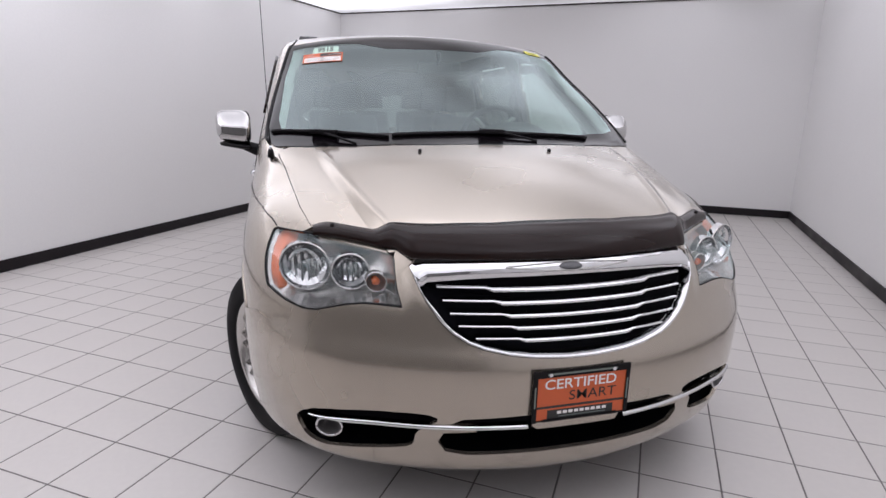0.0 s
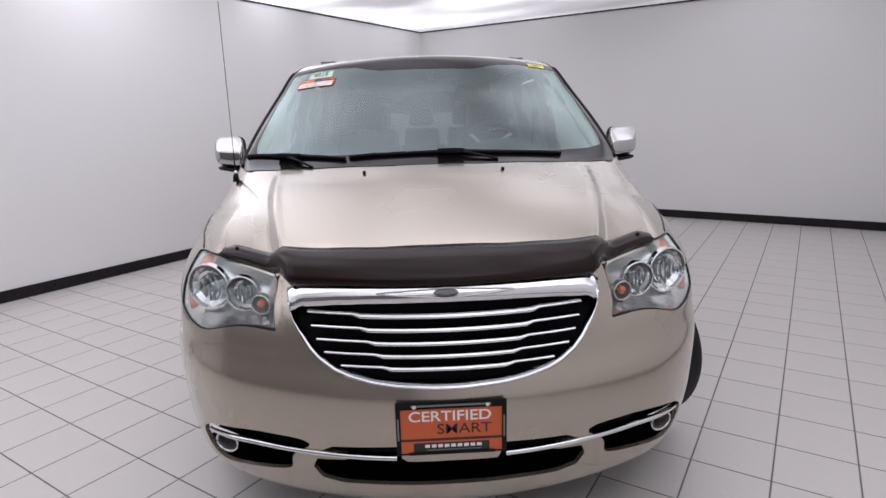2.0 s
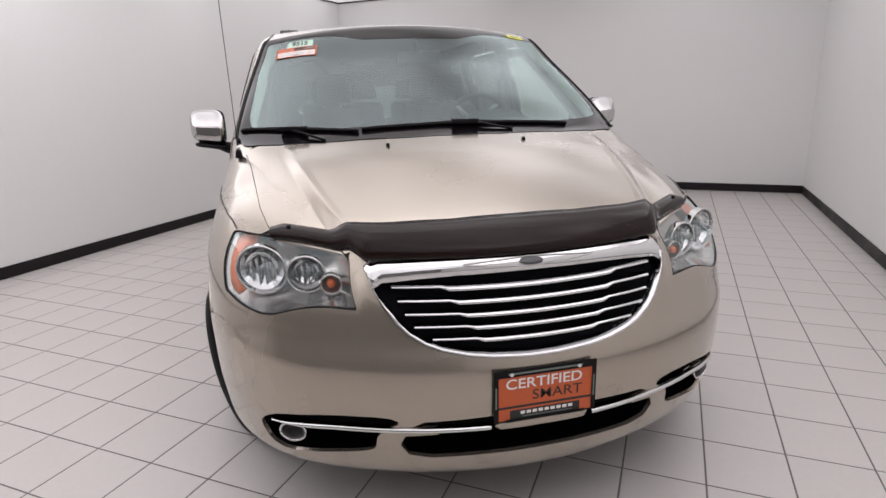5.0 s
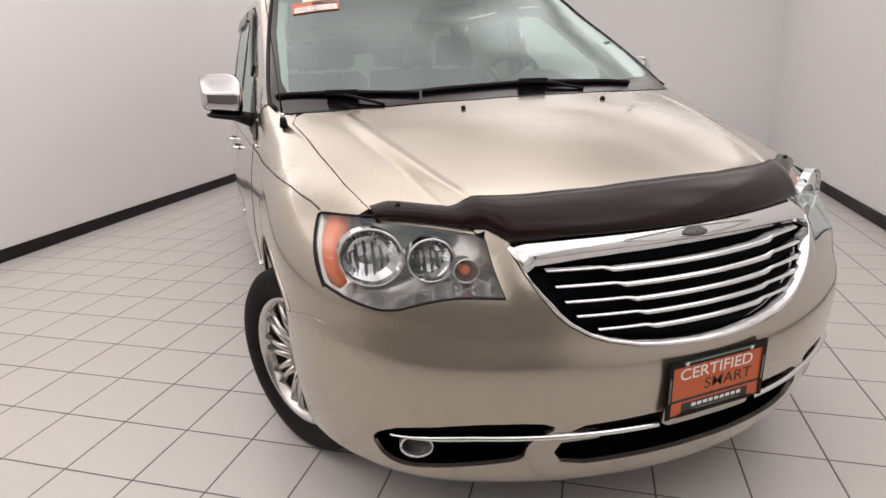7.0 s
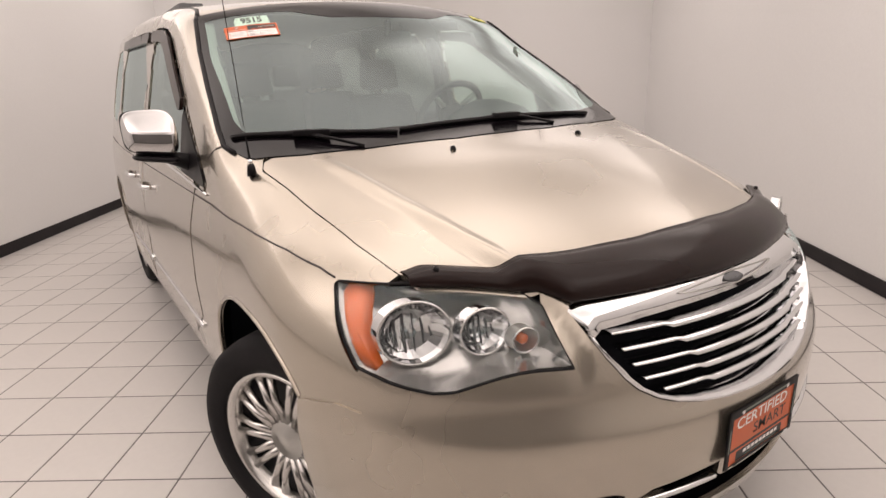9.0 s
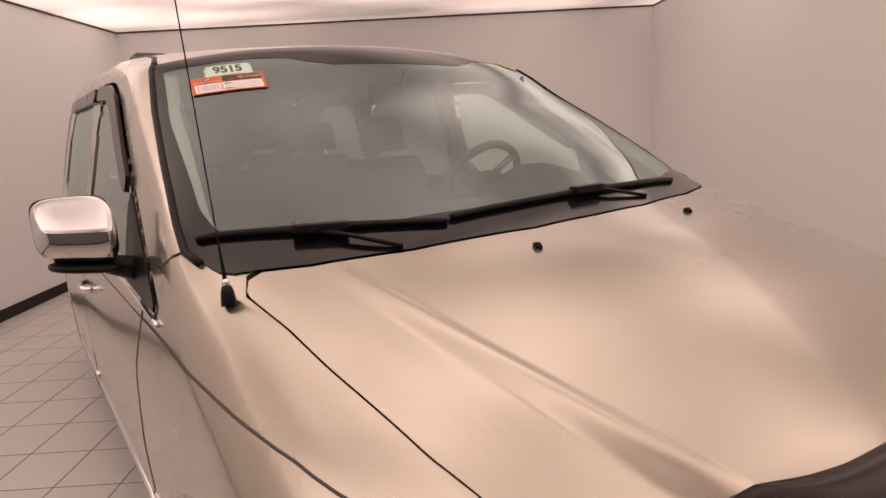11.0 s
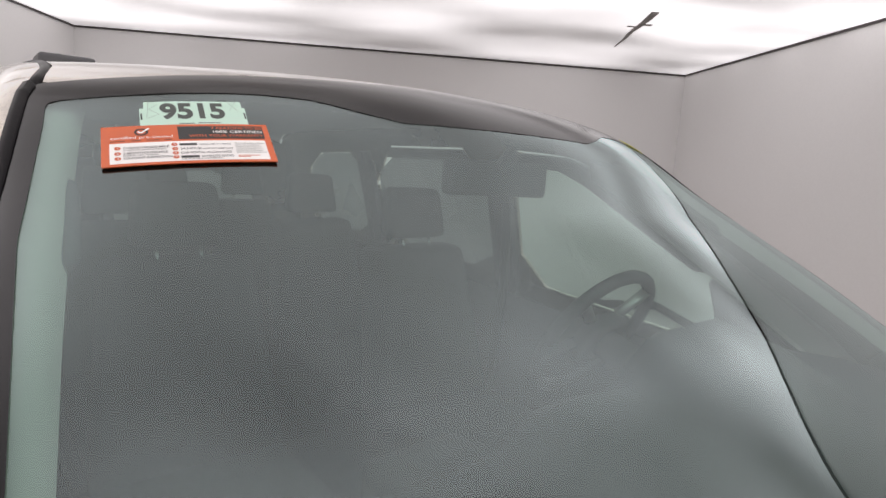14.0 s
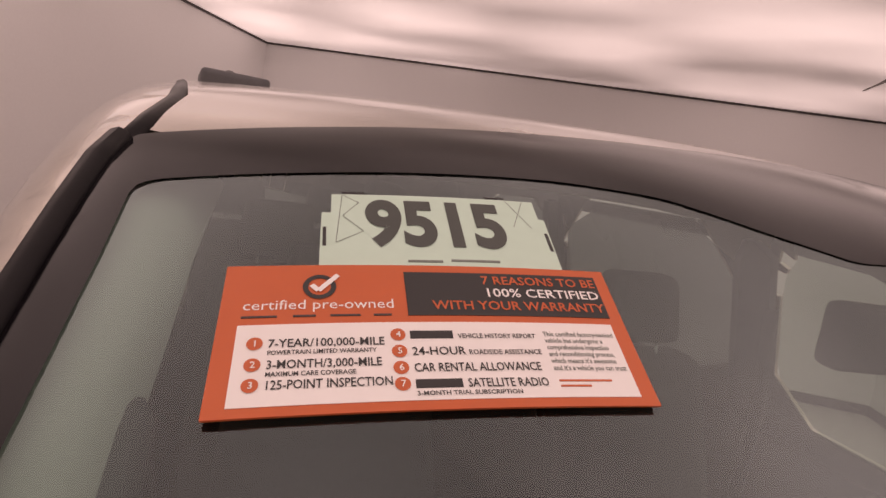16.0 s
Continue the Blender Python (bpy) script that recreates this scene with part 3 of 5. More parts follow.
def flanks():
    hood_edge = [(0.760, 0.476), (0.789, 0.576), (0.816, 0.695), (0.836, 0.857), (0.862, 1.06), (0.889, 1.206), (0.866, 1.262), (0.84, 1.262), (0.84, 1.33)]
    up = side_of(at_top(dense(hood_edge + [(x - 0.004, y + 0.002) for x, y in WS_SIDE] + [(0.795, 2.20), (0.783, 2.25), (0.767, 2.32), (0.763, 4.85)], 0.03, closed=False)))
    down = side_of(at_flank(dense([(4.95, 1.70), (5.0, 1.2), (5.0, 0.4), (4.6, 0.29), (1.6, 0.29), (1.4, 0.29), (0.75, 0.68), (0.55, 0.69), (0.44, 0.69), (0.445, 0.785), (0.505, 0.818), (0.655, 0.995)], 0.04, closed=False)))
    lamp_top = side_of(from_wrap(np.array([66.0, 62.0, 58.0]), np.array([0.996, 0.997, 0.997])))
    outline = np.concatenate([up, down, lamp_top])
    for mirror in (False, True):
        holes = [arch_outline(HUB_Y), arch_outline(REAR_HUB_Y)] + [grown(flank(d), 0.004, SIDE) for d in (FRONT_DOOR, REAR_DOOR)] + [flank(QUARTER_WINDOW)]
        panel("body_side", from_side, outline, holes, 0.02, 1.4, SIDE, PAINT, CAR, iso=-0.002, mirror=mirror)
        front = panel("front_door", from_side, flank(FRONT_DOOR), [flank(FRONT_WINDOW)], 0.02, 1.4, SIDE, PAINT, CAR, mirror=mirror)
        rear = panel("sliding_door", from_side, flank(REAR_DOOR), [flank(REAR_WINDOW)], 0.025, 1.6, SIDE, PAINT, CAR, mirror=mirror)
        panel("window", from_side, flank(FRONT_WINDOW), [], 0.04, 3.0, SIDE, SIDE_GLASS, front, "clear side window", iso=-0.006, flange=0, mirror=mirror)
        panel("window", from_side, flank(REAR_WINDOW), [], 0.04, 3.0, SIDE, DARK_GLASS, rear, "dark privacy glass", iso=-0.006, flange=0, mirror=mirror)
        panel("quarter_window", from_side, flank(QUARTER_WINDOW), [], 0.04, 3.0, SIDE, DARK_GLASS, CAR, "dark privacy glass", iso=-0.006, flange=0, mirror=mirror)


flanks()

# front bumper skin with its openings
GRILLE_HALF = [(0.0, 0.680), (0.2, 0.690), (0.33, 0.717), (0.41, 0.768), (0.47, 0.86), (0.505, 0.965), (0.3, 0.985), (0.0, 0.99)]
grille_xz = rounded(mirrored(GRILLE_HALF), 1)
POCKET = [(0.858, 0.40), (0.84, 0.435), (0.79, 0.468), (0.64, 0.498), (0.47, 0.503), (0.425, 0.484), (0.48, 0.450), (0.50, 0.425), (0.50, 0.385), (0.53, 0.366), (0.68, 0.338), (0.78, 0.315), (0.83, 0.335)]
INTAKE_HALF = [(0.0, 0.452), (0.3, 0.445), (0.415, 0.435), (0.43, 0.40), (0.405, 0.36), (0.34, 0.347), (0.2, 0.352), (0.0, 0.356)]
SLOT = [(0.15, 0.503), (0.36, 0.488), (0.40, 0.468), (0.15, 0.462)]


def front_wrap(points):
    return wrap_of(at_front(dense(points, 0.02)))


def wrap_flip(poly):
    return np.array(poly)[::-1] * [-1, 1]


def bumper():
    edge = [(0.0, 1.02), (34.0, 1.02)]
    right = wrap_of(at_flank(dense([(0.505, 0.825), (0.477, 0.716), (0.55, 0.722)] + arch_points(HUB_Y, np.radians(np.arange(138, 190, 5))) + [(0.665, 0.27)], 0.03, closed=False)))
    half = np.concatenate([edge, [(36.0, 0.98)], [(60.0, 0.86)], right, [(50.0, 0.25), (25.0, 0.255), (0.0, 0.262)]])
    outline = np.concatenate([half, half[::-1][1:-1] * [-1, 1]])
    lamp = headlight_wrap
    pocket, slot = front_wrap(rounded(POCKET, 1)), front_wrap(SLOT)
    holes = [front_wrap(grille_xz), lamp, wrap_flip(lamp), pocket, wrap_flip(pocket), front_wrap(mirrored(INTAKE_HALF)), slot, wrap_flip(slot)]
    return panel("front_bumper", from_wrap, outline, holes, 0.8, 0.0125, WRAP, PAINT, CAR, "body-coloured front bumper with dark openings", iso=0.003)


bumper()


def liners():
    """Near-black sheets added to keep gaps and openings dark, and the wheel wells."""
    u = [(-60.0, 0.325), (60.0, 0.325), (62.0, 0.74), (62.0, 0.90), (-62.0, 0.90), (-62.0, 0.74)]
    panel("nose_shade_sheet", from_wrap, u, [], 3.0, 0.04, WRAP, DARK, CAR, iso=-0.095, flange=0)
    # an added black floor under the nose, so the lower openings look shaded
    rim = from_wrap(np.linspace(-62, 62, 41), np.full(41, 0.30), -0.012)
    tray = np.concatenate([rim, [[0.8, 1.2, 0.30], [-0.8, 1.2, 0.30]]]) * [1, 1, 0] + [0, 0, 0.285]
    put_mesh("nose_shade_floor", tray, [tuple(range(len(tray)))], DARK, CAR, smooth=False)
    panel("hood_shade_sheet", from_top, mirrored([(0.0, 0.34), (0.6, 0.42), (0.8, 0.6), (0.84, 1.25), (0.0, 1.16)]), [], 0.05, 0.05, TOP, DARK, CAR, iso=-0.05, flange=0)
    for mirror in (False, True):
        outline = [(0.75, -32.0), (0.75, 3.0), (1.3, 12.0), (1.6, 14.0), (4.9, 14.0), (4.9, -42.0), (1.3, -42.0)]
        panel("side_shade_sheet", from_side, outline, [arch_outline(HUB_Y, 0.02), arch_outline(REAR_HUB_Y, 0.02)], 0.05, 3.0, SIDE, DARK, CAR, iso=-0.05, flange=0, mirror=mirror)
        for hub in (HUB_Y, REAR_HUB_Y):
            v, f = lathe([(0.55, 0.02), (0.55, 0.43), (0.62, 0.47), (0.90, 0.47)], (0, hub, HUB_Z), 48, -1 if mirror else 1)
            f = [q for q in f if max(v[i][2] for i in q) > 0.33]
            put_mesh("wheel_well", v, [q[::-1] for q in f], DARK, CAR)


liners()


# ---- wheels ----
STEER = 27.0


def wheel(hub_y, mirror):
    s = -1 if mirror else 1
    at = (0.015 * s, hub_y, HUB_Z)
    base, faces = lathe([(0.86, 0.02), (0.86, 0.20), (0.88, 0.236), (0.985, 0.240)], at, 48, s)
    w = put_mesh("wheel", base, [f[::-1] for f in faces], GREY_PLASTIC, CAR, "multi-spoke alloy wheel with black tyre")
    v, f = lathe([(0.78, 0.248), (0.765, 0.28), (0.785, 0.335), (0.81, 0.358), (0.86, 0.362), (0.95, 0.362), (0.992, 0.355), (1.012, 0.335), (1.018, 0.30), (1.013, 0.272), (0.999, 0.251), (0.985, 0.247)], at, 72, s)
    put_mesh("tyre", v, f, BLACK_RUBBER, w, "black rubber tyre")
    v, f = lathe([(0.96, 0.219), (0.985, 0.227), (1.0, 0.237), (1.003, 0.246), (0.996, 0.252), (0.98, 0.251)], at, 72, s)
    put_mesh("rim", v, f, ALLOY, w, "polished alloy rim")
    v, f = lathe([(0.992, 0.0), (0.992, 0.028), (0.986, 0.034), (0.985, 0.062), (0.975, 0.075), (0.95, 0.08)], at, 40, s)
    put_mesh("hub_cap", v, [q[::-1] for q in f], SATIN, w)
    for k in range(20):
        t = 2 * math.pi * (k // 2) / 10 + (0.115 if k % 2 else -0.115)
        t0 = 2 * math.pi * (k // 2) / 10 + (0.2 if k % 2 else -0.2)
        p0 = (0.982 * s, hub_y + 0.068 * math.cos(t0), HUB_Z + 0.068 * math.sin(t0))
        p1 = (0.994 * s, hub_y + 0.145 * math.cos(t), HUB_Z + 0.145 * math.sin(t))
        p2 = (0.985 * s, hub_y + 0.232 * math.cos(t), HUB_Z + 0.232 * math.sin(t))
        v, f = tube([p0, p1, p2], [0.017, 0.0135, 0.0165], 6)
        put_mesh("spoke", v, f, ALLOY, w)
    if hub_y < 2:
        pivot = Matrix.Translation((0.875 * s, hub_y, 0))
        w.matrix_basis = pivot @ Matrix.Rotation(radians(STEER), 4, "Z") @ pivot.inverted()
    for k in range(5):
        t = 2 * math.pi * k / 5 + 0.3
        v, f = lathe([(0.9965, 0.0), (0.9965, 0.013), (0.975, 0.014)], (0, hub_y + 0.052 * math.cos(t), HUB_Z + 0.052 * math.sin(t)), 12, s)
        put_mesh("lug_nut", v, [q[::-1] for q in f], DARK, w)


for hub in (HUB_Y, REAR_HUB_Y):
    for mirror in (False, True):
        wheel(hub, mirror)


# ---- grille ----
def sheet(points, closed=True):
    """A strip of quads over rows of points of equal length."""
    n = len(points[0])
    verts = [v for row in points for v in row]
    faces = []
    for i in range(len(points) - 1):
        for j in range(n if closed else n - 1):
            k = (j + 1) % n
            faces.append((i * n + j, i * n + k, (i + 1) * n + k, (i + 1) * n + j))
    return verts, faces


def grille():
    outer = dense(grille_xz, 0.015)
    inner = grown(outer, -0.014)
    lower = ease((outer[:, 1] - 0.80) / 0.185)
    inner[:, 1] -= 0.066 * lower
    inner[:, 0] *= 1 - 0.012 * lower
    a, b, c, d = at_front(outer, -0.004), at_front(outer * 0.6 + inner * 0.4, 0.014), at_front(outer * 0.15 + inner * 0.85, 0.010), at_front(inner, -0.045)
    v, f = sheet([a, b, c, d])
    g = put_mesh("grille", v, [q[::-1] for q in f], CHROME, CAR, "chrome grille surround with five bars")
    v, f = sheet([at_front(inner, -0.04), at_front(inner * 0.5 + [0, 0.41], -0.05), at_front(inner * 0.02 + [0, 0.80], -0.05)])
    put_mesh("grille_backing", v, [q[::-1] for q in f], DARK, g, "black grille mesh")
    for k in range(5):
        z = 0.884 - 0.0362 * k
        reach = [0.425, 0.412, 0.395, 0.372, 0.322][k]
        jog = 0.26 - 0.022 * k
        xs = np.concatenate([np.linspace(-reach, -jog - 0.025, 8), np.linspace(-jog, jog, 17), np.linspace(jog + 0.025, reach, 8)])
        thick = np.where(np.abs(xs) <= jog + 0.001, 0.0066, 0.0034)
        zz = z + np.where(np.abs(xs) <= jog + 0.001, -0.003, 0.004)
        rows = []
        for off_z, off_y in ((-1, -0.03), (-1.05, -0.008), (-0.4, 0.004), (0.7, 0.004), (1.05, -0.008), (1, -0.03)):
            rows.append(at_front(np.stack([xs, zz + off_z * thick], 1), 0.0) + [0, -off_y, 0])
        v, f = sheet(rows, closed=False)
        put_mesh("grille_bar", v, f, CHROME, g)
    # plain winged badge: a raised lens shape and a dark bar
    t = np.linspace(0, 2 * np.pi, 60, endpoint=False)
    ring = np.stack([0.21 * np.cos(t), 0.944 + 0.012 * np.sin(t) * (1 - 0.6 * np.abs(np.cos(t)))], 1)
    v, f = tube(at_front(ring, 0.015), 0.0022, 6, closed=True)
    put_mesh("badge_outline", v, f, SATIN, g)
    v, f = sheet([at_front(np.stack([0.038 * np.cos(t), 0.944 + 0.010 * np.sin(t)], 1), 0.013), at_front(np.stack([0.036 * np.cos(t), 0.944 + 0.008 * np.sin(t)], 1), 0.019), at_front(np.stack([0.002 * np.cos(t), 0.944 + 0.001 * np.sin(t)], 1), 0.019)])
    put_mesh("badge", v, [q[::-1] for q in f], GREY_PLASTIC, g)


grille()


# ---- lower bumper trim ----
def bumper_trim():
    for s in (-1, 1):
        xs = np.linspace(0.165, 0.82, 24)
        zs = 0.462 - 0.012 * ((xs - 0.165) / 0.655) - 0.018 * ease((xs - 0.6) / 0.25)
        rows = []
        for off_z, off_y in ((-0.006, -0.02), (-0.009, 0.006), (-0.003, 0.013), (0.004, 0.013), (0.009, 0.006), (0.006, -0.02)):
            taper = 1 - 0.75 * ease((xs - 0.7) / 0.12)
            rows.append(at_front(np.stack([s * xs, zs + off_z * taper], 1)) - [0, 1, 0] * np.full((len(xs), 1), off_y))
        v, f = sheet(rows, closed=False)
        put_mesh("chrome_strip", v, f if s > 0 else [q[::-1] for q in f], CHROME, CAR, "chrome strip across the lower bumper")
        c = at_front([(s * 0.755, 0.395)], -0.02)[0]
        lamp_v, lamp_f = [], []
        prof = [(0.0, 0.044), (0.012, 0.046), (0.018, 0.041), (0.006, 0.036), (-0.02, 0.02), (-0.03, 0.001)]
        for k in range(28):
            w = 2 * math.pi * k / 28
            for d, r in prof:
                lamp_v.append((c[0] + r * math.cos(w) * 0.9 + s * 0.0, c[1] - d - s * r * math.cos(w) * -0.45, c[2] + 0.78 * r * math.sin(w)))
        n = len(prof)
        for k in range(28):
            for i in range(n - 1):
                lamp_f.append((k * n + i, k * n + i + 1, (k + 1) % 28 * n + i + 1, (k + 1) % 28 * n + i))
        fog = put_mesh("fog_lamp", lamp_v, lamp_f, FOG, CAR, "round fog lamp in a dark pocket")
        ring = [(c[0] + 0.040 * math.cos(w), c[1] - 0.016 + s * 0.0175 * math.cos(w), c[2] + 0.033 * math.sin(w)) for w in np.linspace(0, 2 * math.pi, 36, endpoint=False)]
        v, f = tube(ring, 0.004, 6, closed=True)
        put_mesh("fog_ring", v, f, CHROME, fog, "chrome ring")


bumper_trim()


# ---- headlights ----
def headlight(s):
    def skin(uv, iso):
        p = from_wrap(np.abs(uv[:, 0]), uv[:, 1], iso)
        return p * [s, 1, 1]

    out = dense(headlight_wrap, 2.0)
    mid = out.mean(0)
    inner = grown(out, -0.003, WRAP)
    rows = [skin(grown(out, -0.0005, WRAP), -0.004), skin(grown(out, -0.001, WRAP), 0.004), skin(grown(out, -0.003, WRAP), 0.002), skin(grown(out, -0.004, WRAP), -0.012)]
    v, f = sheet(rows)
    h = put_mesh("headlight", v, f if s < 0 else [q[::-1] for q in f], TRIM, CAR, "clear twin-bowl headlight with amber side marker")
    steps = [0.995, 0.95, 0.8, 0.4, 0.01]
    rows = [skin(mid + (inner - mid) * k, d) for k, d in zip(steps, (-0.004, -0.025, -0.058, -0.07, -0.07))]
    v, f = sheet(rows)
    put_mesh("housing", v, f if s < 0 else [q[::-1] for q in f], LAMP_GREY, h, "silver reflector housing")
    rows = [skin(mid + (inner - mid) * k, 0.0) for k in (1.0, 0.8, 0.55, 0.3, 0.01)]
    v, f = sheet(rows)
    put_mesh("cover", v, f if s < 0 else [q[::-1] for q in f], LENS, h, "clear cover")
    # reflector bowls as turned dishes facing ahead
    for name, x, z, r, y_off, m in (("main_bowl", 0.808, 0.905, 0.076, -0.016, CHROME), ("high_bowl", 0.668, 0.902, 0.056, -0.028, CHROME), ("turn_bowl", 0.595, 0.882, 0.030, -0.026, SATIN)):
        c = at_front([(x, z)], y_off)[0]
        lean = 0.42 if name == "main_bowl" else 0.28
        vv, ff = [], []
        prof = [(0.02, 1.07), (-0.008, 1.05), (-0.012, 1.0), (0.0, 0.92), (0.018, 0.7), (0.03, 0.4), (0.034, 0.05)]
        for k in range(36):
            w = 2 * math.pi * k / 36
            for d, q in prof:
                dx = r * q * math.cos(w)
                vv.append(((c[0] + dx) * s, c[1] + d + lean * dx, c[2] + r * q * math.sin(w)))
        n = len(prof)
        for k in range(36):
            for i in range(n - 1):
                ff.append((k * n + i, (k + 1) % 36 * n + i, (k + 1) % 36 * n + i + 1, k * n + i + 1))
        bowl = put_mesh(name, vv, ff if s > 0 else [q[::-1] for q in ff], m, h, smooth=False)
        ring = [((c[0] + 1.05 * r * math.cos(w)) * s, c[1] - 0.012 + lean * 1.05 * r * math.cos(w), c[2] + 1.05 * r * math.sin(w)) for w in np.linspace(0, 2 * math.pi, 40, endpoint=False)]
        v, f = tube(ring, 0.0034 if r > 0.04 else 0.0025, 6, closed=True)
        put_mesh("bowl_ring", v, f, RING, bowl)
        bulb = AMBER if name == "turn_bowl" else LENS
        v, f = tube([(c[0] * s, c[1] + 0.04, c[2]), (c[0] * s, c[1] - 0.005, c[2])], [0.011, 0.013] if name == "turn_bowl" else [0.012, 0.010], 12)
        put_mesh("bulb", v, f, bulb, bowl)
        if name != "turn_bowl":
            # grey rods put in the dark upright streaks of a fluted reflector's reflections
            for dx in (-0.62, -0.4, -0.15, 0.12, 0.38, 0.6):
                v, f = tube([((c[0] + dx * r) * s, c[1] + 0.015 + lean * dx * r, c[2] - (0.9 - abs(dx)) * r), ((c[0] + dx * r) * s, c[1] + 0.03 + lean * dx * r, c[2] + (0.95 - abs(dx)) * r)], 0.0022 + 0.0016 * (dx > 0), 5)
                put_mesh("facet", v, f, GREY_PLASTIC, bowl)
    # small clear blocks along the lower inner edge
    for k in range(3):
        q = skin(np.array([(35.5 + 2.6 * k, 0.843)]), -0.03)[0]
        bm = box((-0.010, -0.004, -0.005), (0.010, 0.006, 0.005), 0.002)
        bm.transform(Matrix.Translation(q) @ Matrix.Rotation(radians(-25 * s), 4, "Z"))
        part("clear_block", bm, CHROME if k % 2 else RING, h)
    # amber marker at the outer end
    strip = np.array([(64.0, 0.986), (68.4, 0.990), (65.0, 0.90), (61.7, 0.832), (58.5, 0.815), (61.2, 0.87)])
    strip = dense(rounded(strip, 1), 1.5)
    c = strip.mean(0)
    rows = [skin(strip, -0.035), skin(c + (strip - c) * 0.95, -0.012), skin(c + (strip - c) * 0.5, -0.010), skin(c + (strip - c) * 0.02, -0.010)]
    v, f = sheet(rows)
    put_mesh("side_marker", v, f if s < 0 else [q[::-1] for q in f], AMBER, h, "amber side marker")


for s in (-1, 1):
    headlight(s)


# ---- smoked deflector along the hood's front edge ----
def deflector():
    rows = []
    edge = lambda ax: float(np.interp(ax, [0, 0.2, 0.4, 0.52, 0.64, 0.78], [0.19, 0.2, 0.245, 0.305, 0.39, 0.49]))
    brow = smooth_table([(0.0, 0.288), (0.21, 0.295), (0.40, 0.33), (0.486, 0.358), (0.57, 0.408), (0.648, 0.46), (0.78, 0.56)], 0.02, 0, 1)
    for x in np.concatenate([np.linspace(-0.775, -0.57, 14), np.linspace(-0.555, 0.555, 50), np.linspace(0.57, 0.775, 14)]):
        ax = abs(x)
        wing = ease((ax - 0.49) / 0.06)
        fold = math.exp(-(((ax - 0.545) / 0.022) ** 2))
        out = float(ease((ax - 0.72) / 0.055))
        low_mid = at_front([(x, 0.966)], 0.022)[0]
        low_wing = at_top([(x, edge(ax) + 0.004)], 0.010)[0]
        low = low_mid * (1 - wing) + low_wing * wing
        high = at_top([(x, float(brow(ax)) - 0.012 * out)], 0.026 - 0.010 * wing - 0.006 * out)[0]
        bulge = 0.020 * (1 - wing) + 0.012 * wing + 0.008 * fold
        line = []
        for k in np.linspace(0, 1, 7):
            p = low + (high - low) * k
            q = 4 * k * (1 - k) * bulge
            line.append(p + [0, -q, 0.7 * q])
        line += [p + np.array([0, 0.005, -0.005]) for p in line[::-1]]
        rows.append(line)
    v, f = sheet(rows, closed=True)
    d = put_mesh("hood_deflector", v, f, SMOKE, CAR, "dark smoked acrylic hood deflector")
    for k in (4, -5):
        c = rows[k][4]
        v, f = tube([c, c + [0, -0.003, 0.005]], [0.008, 0.006], 10)
        put_mesh("screw_cap", v, f, TRIM, d)


deflector()


# ---- tail of the car ----
def at_back(u, v, iso=0.0):
    o = np.stack([u, 0 * u + 3.5, v], 1)
    return cast(o, np.tile([0.0, 1, 0], (len(u), 1)), 0.0, 3.0, iso)


def tail():
    outline = dense([(-0.97, 0.32), (0.97, 0.32), (0.98, 1.0), (0.90, 1.3), (0.78, 1.70), (0.6, 1.755), (-0.6, 1.755), (-0.78, 1.70), (-0.90, 1.3), (-0.98, 1.0)], 0.05)
    pane = dense(rounded([(-0.74, 1.16), (0.74, 1.16), (0.66, 1.64), (-0.66, 1.64)], 2), 0.05)
    gate = panel("tailgate", at_back, outline, [pane], 0.04, 0.04, TOP, PAINT, CAR)
    panel("rear_window", at_back, pane, [], 0.08, 0.08, TOP, DARK_GLASS, gate, "dark rear window", flange=0)


tail()


# ---- cabin ----
def soft_box(lo, hi, bevel, taper=0.0, lean=0.0):
    """A cushion: a rounded box, narrower at its top and leaning back."""
    bm = box(lo, hi, bevel, segments=4)
    mid = (Vector(lo) + Vector(hi)) / 2
    h = hi[2] - lo[2]
    for v in bm.verts:
        k = (v.co.z - lo[2]) / h
        v.co.x = mid.x + (v.co.x - mid.x) * (1 - taper * k)
        v.co.y += lean * k
    return bm


def seat(x, y, wide):
    base = part("seat", soft_box((x - wide / 2, y - 0.02, 0.62), (x + wide / 2, y + 0.50, 0.80), 0.06), CLOTH, CAR, "dark cloth seat", smooth=True)
    part("backrest", soft_box((x - wide / 2, y + 0.42, 0.74), (x + wide / 2, y + 0.56, 1.34), 0.06, 0.22, 0.16), CLOTH, base, smooth=True)
    part("headrest", soft_box((x - 0.13, y + 0.60, 1.37), (x + 0.13, y + 0.69, 1.555), 0.045, 0.15, 0.03), CLOTH, base, smooth=True)
    for dx in (-0.06, 0.06):
        v, f = tube([(x + dx, y + 0.615, 1.30), (x + dx, y + 0.64, 1.40)], 0.006, 8)
        put_mesh("headrest_post", v, f, CHROME, base)


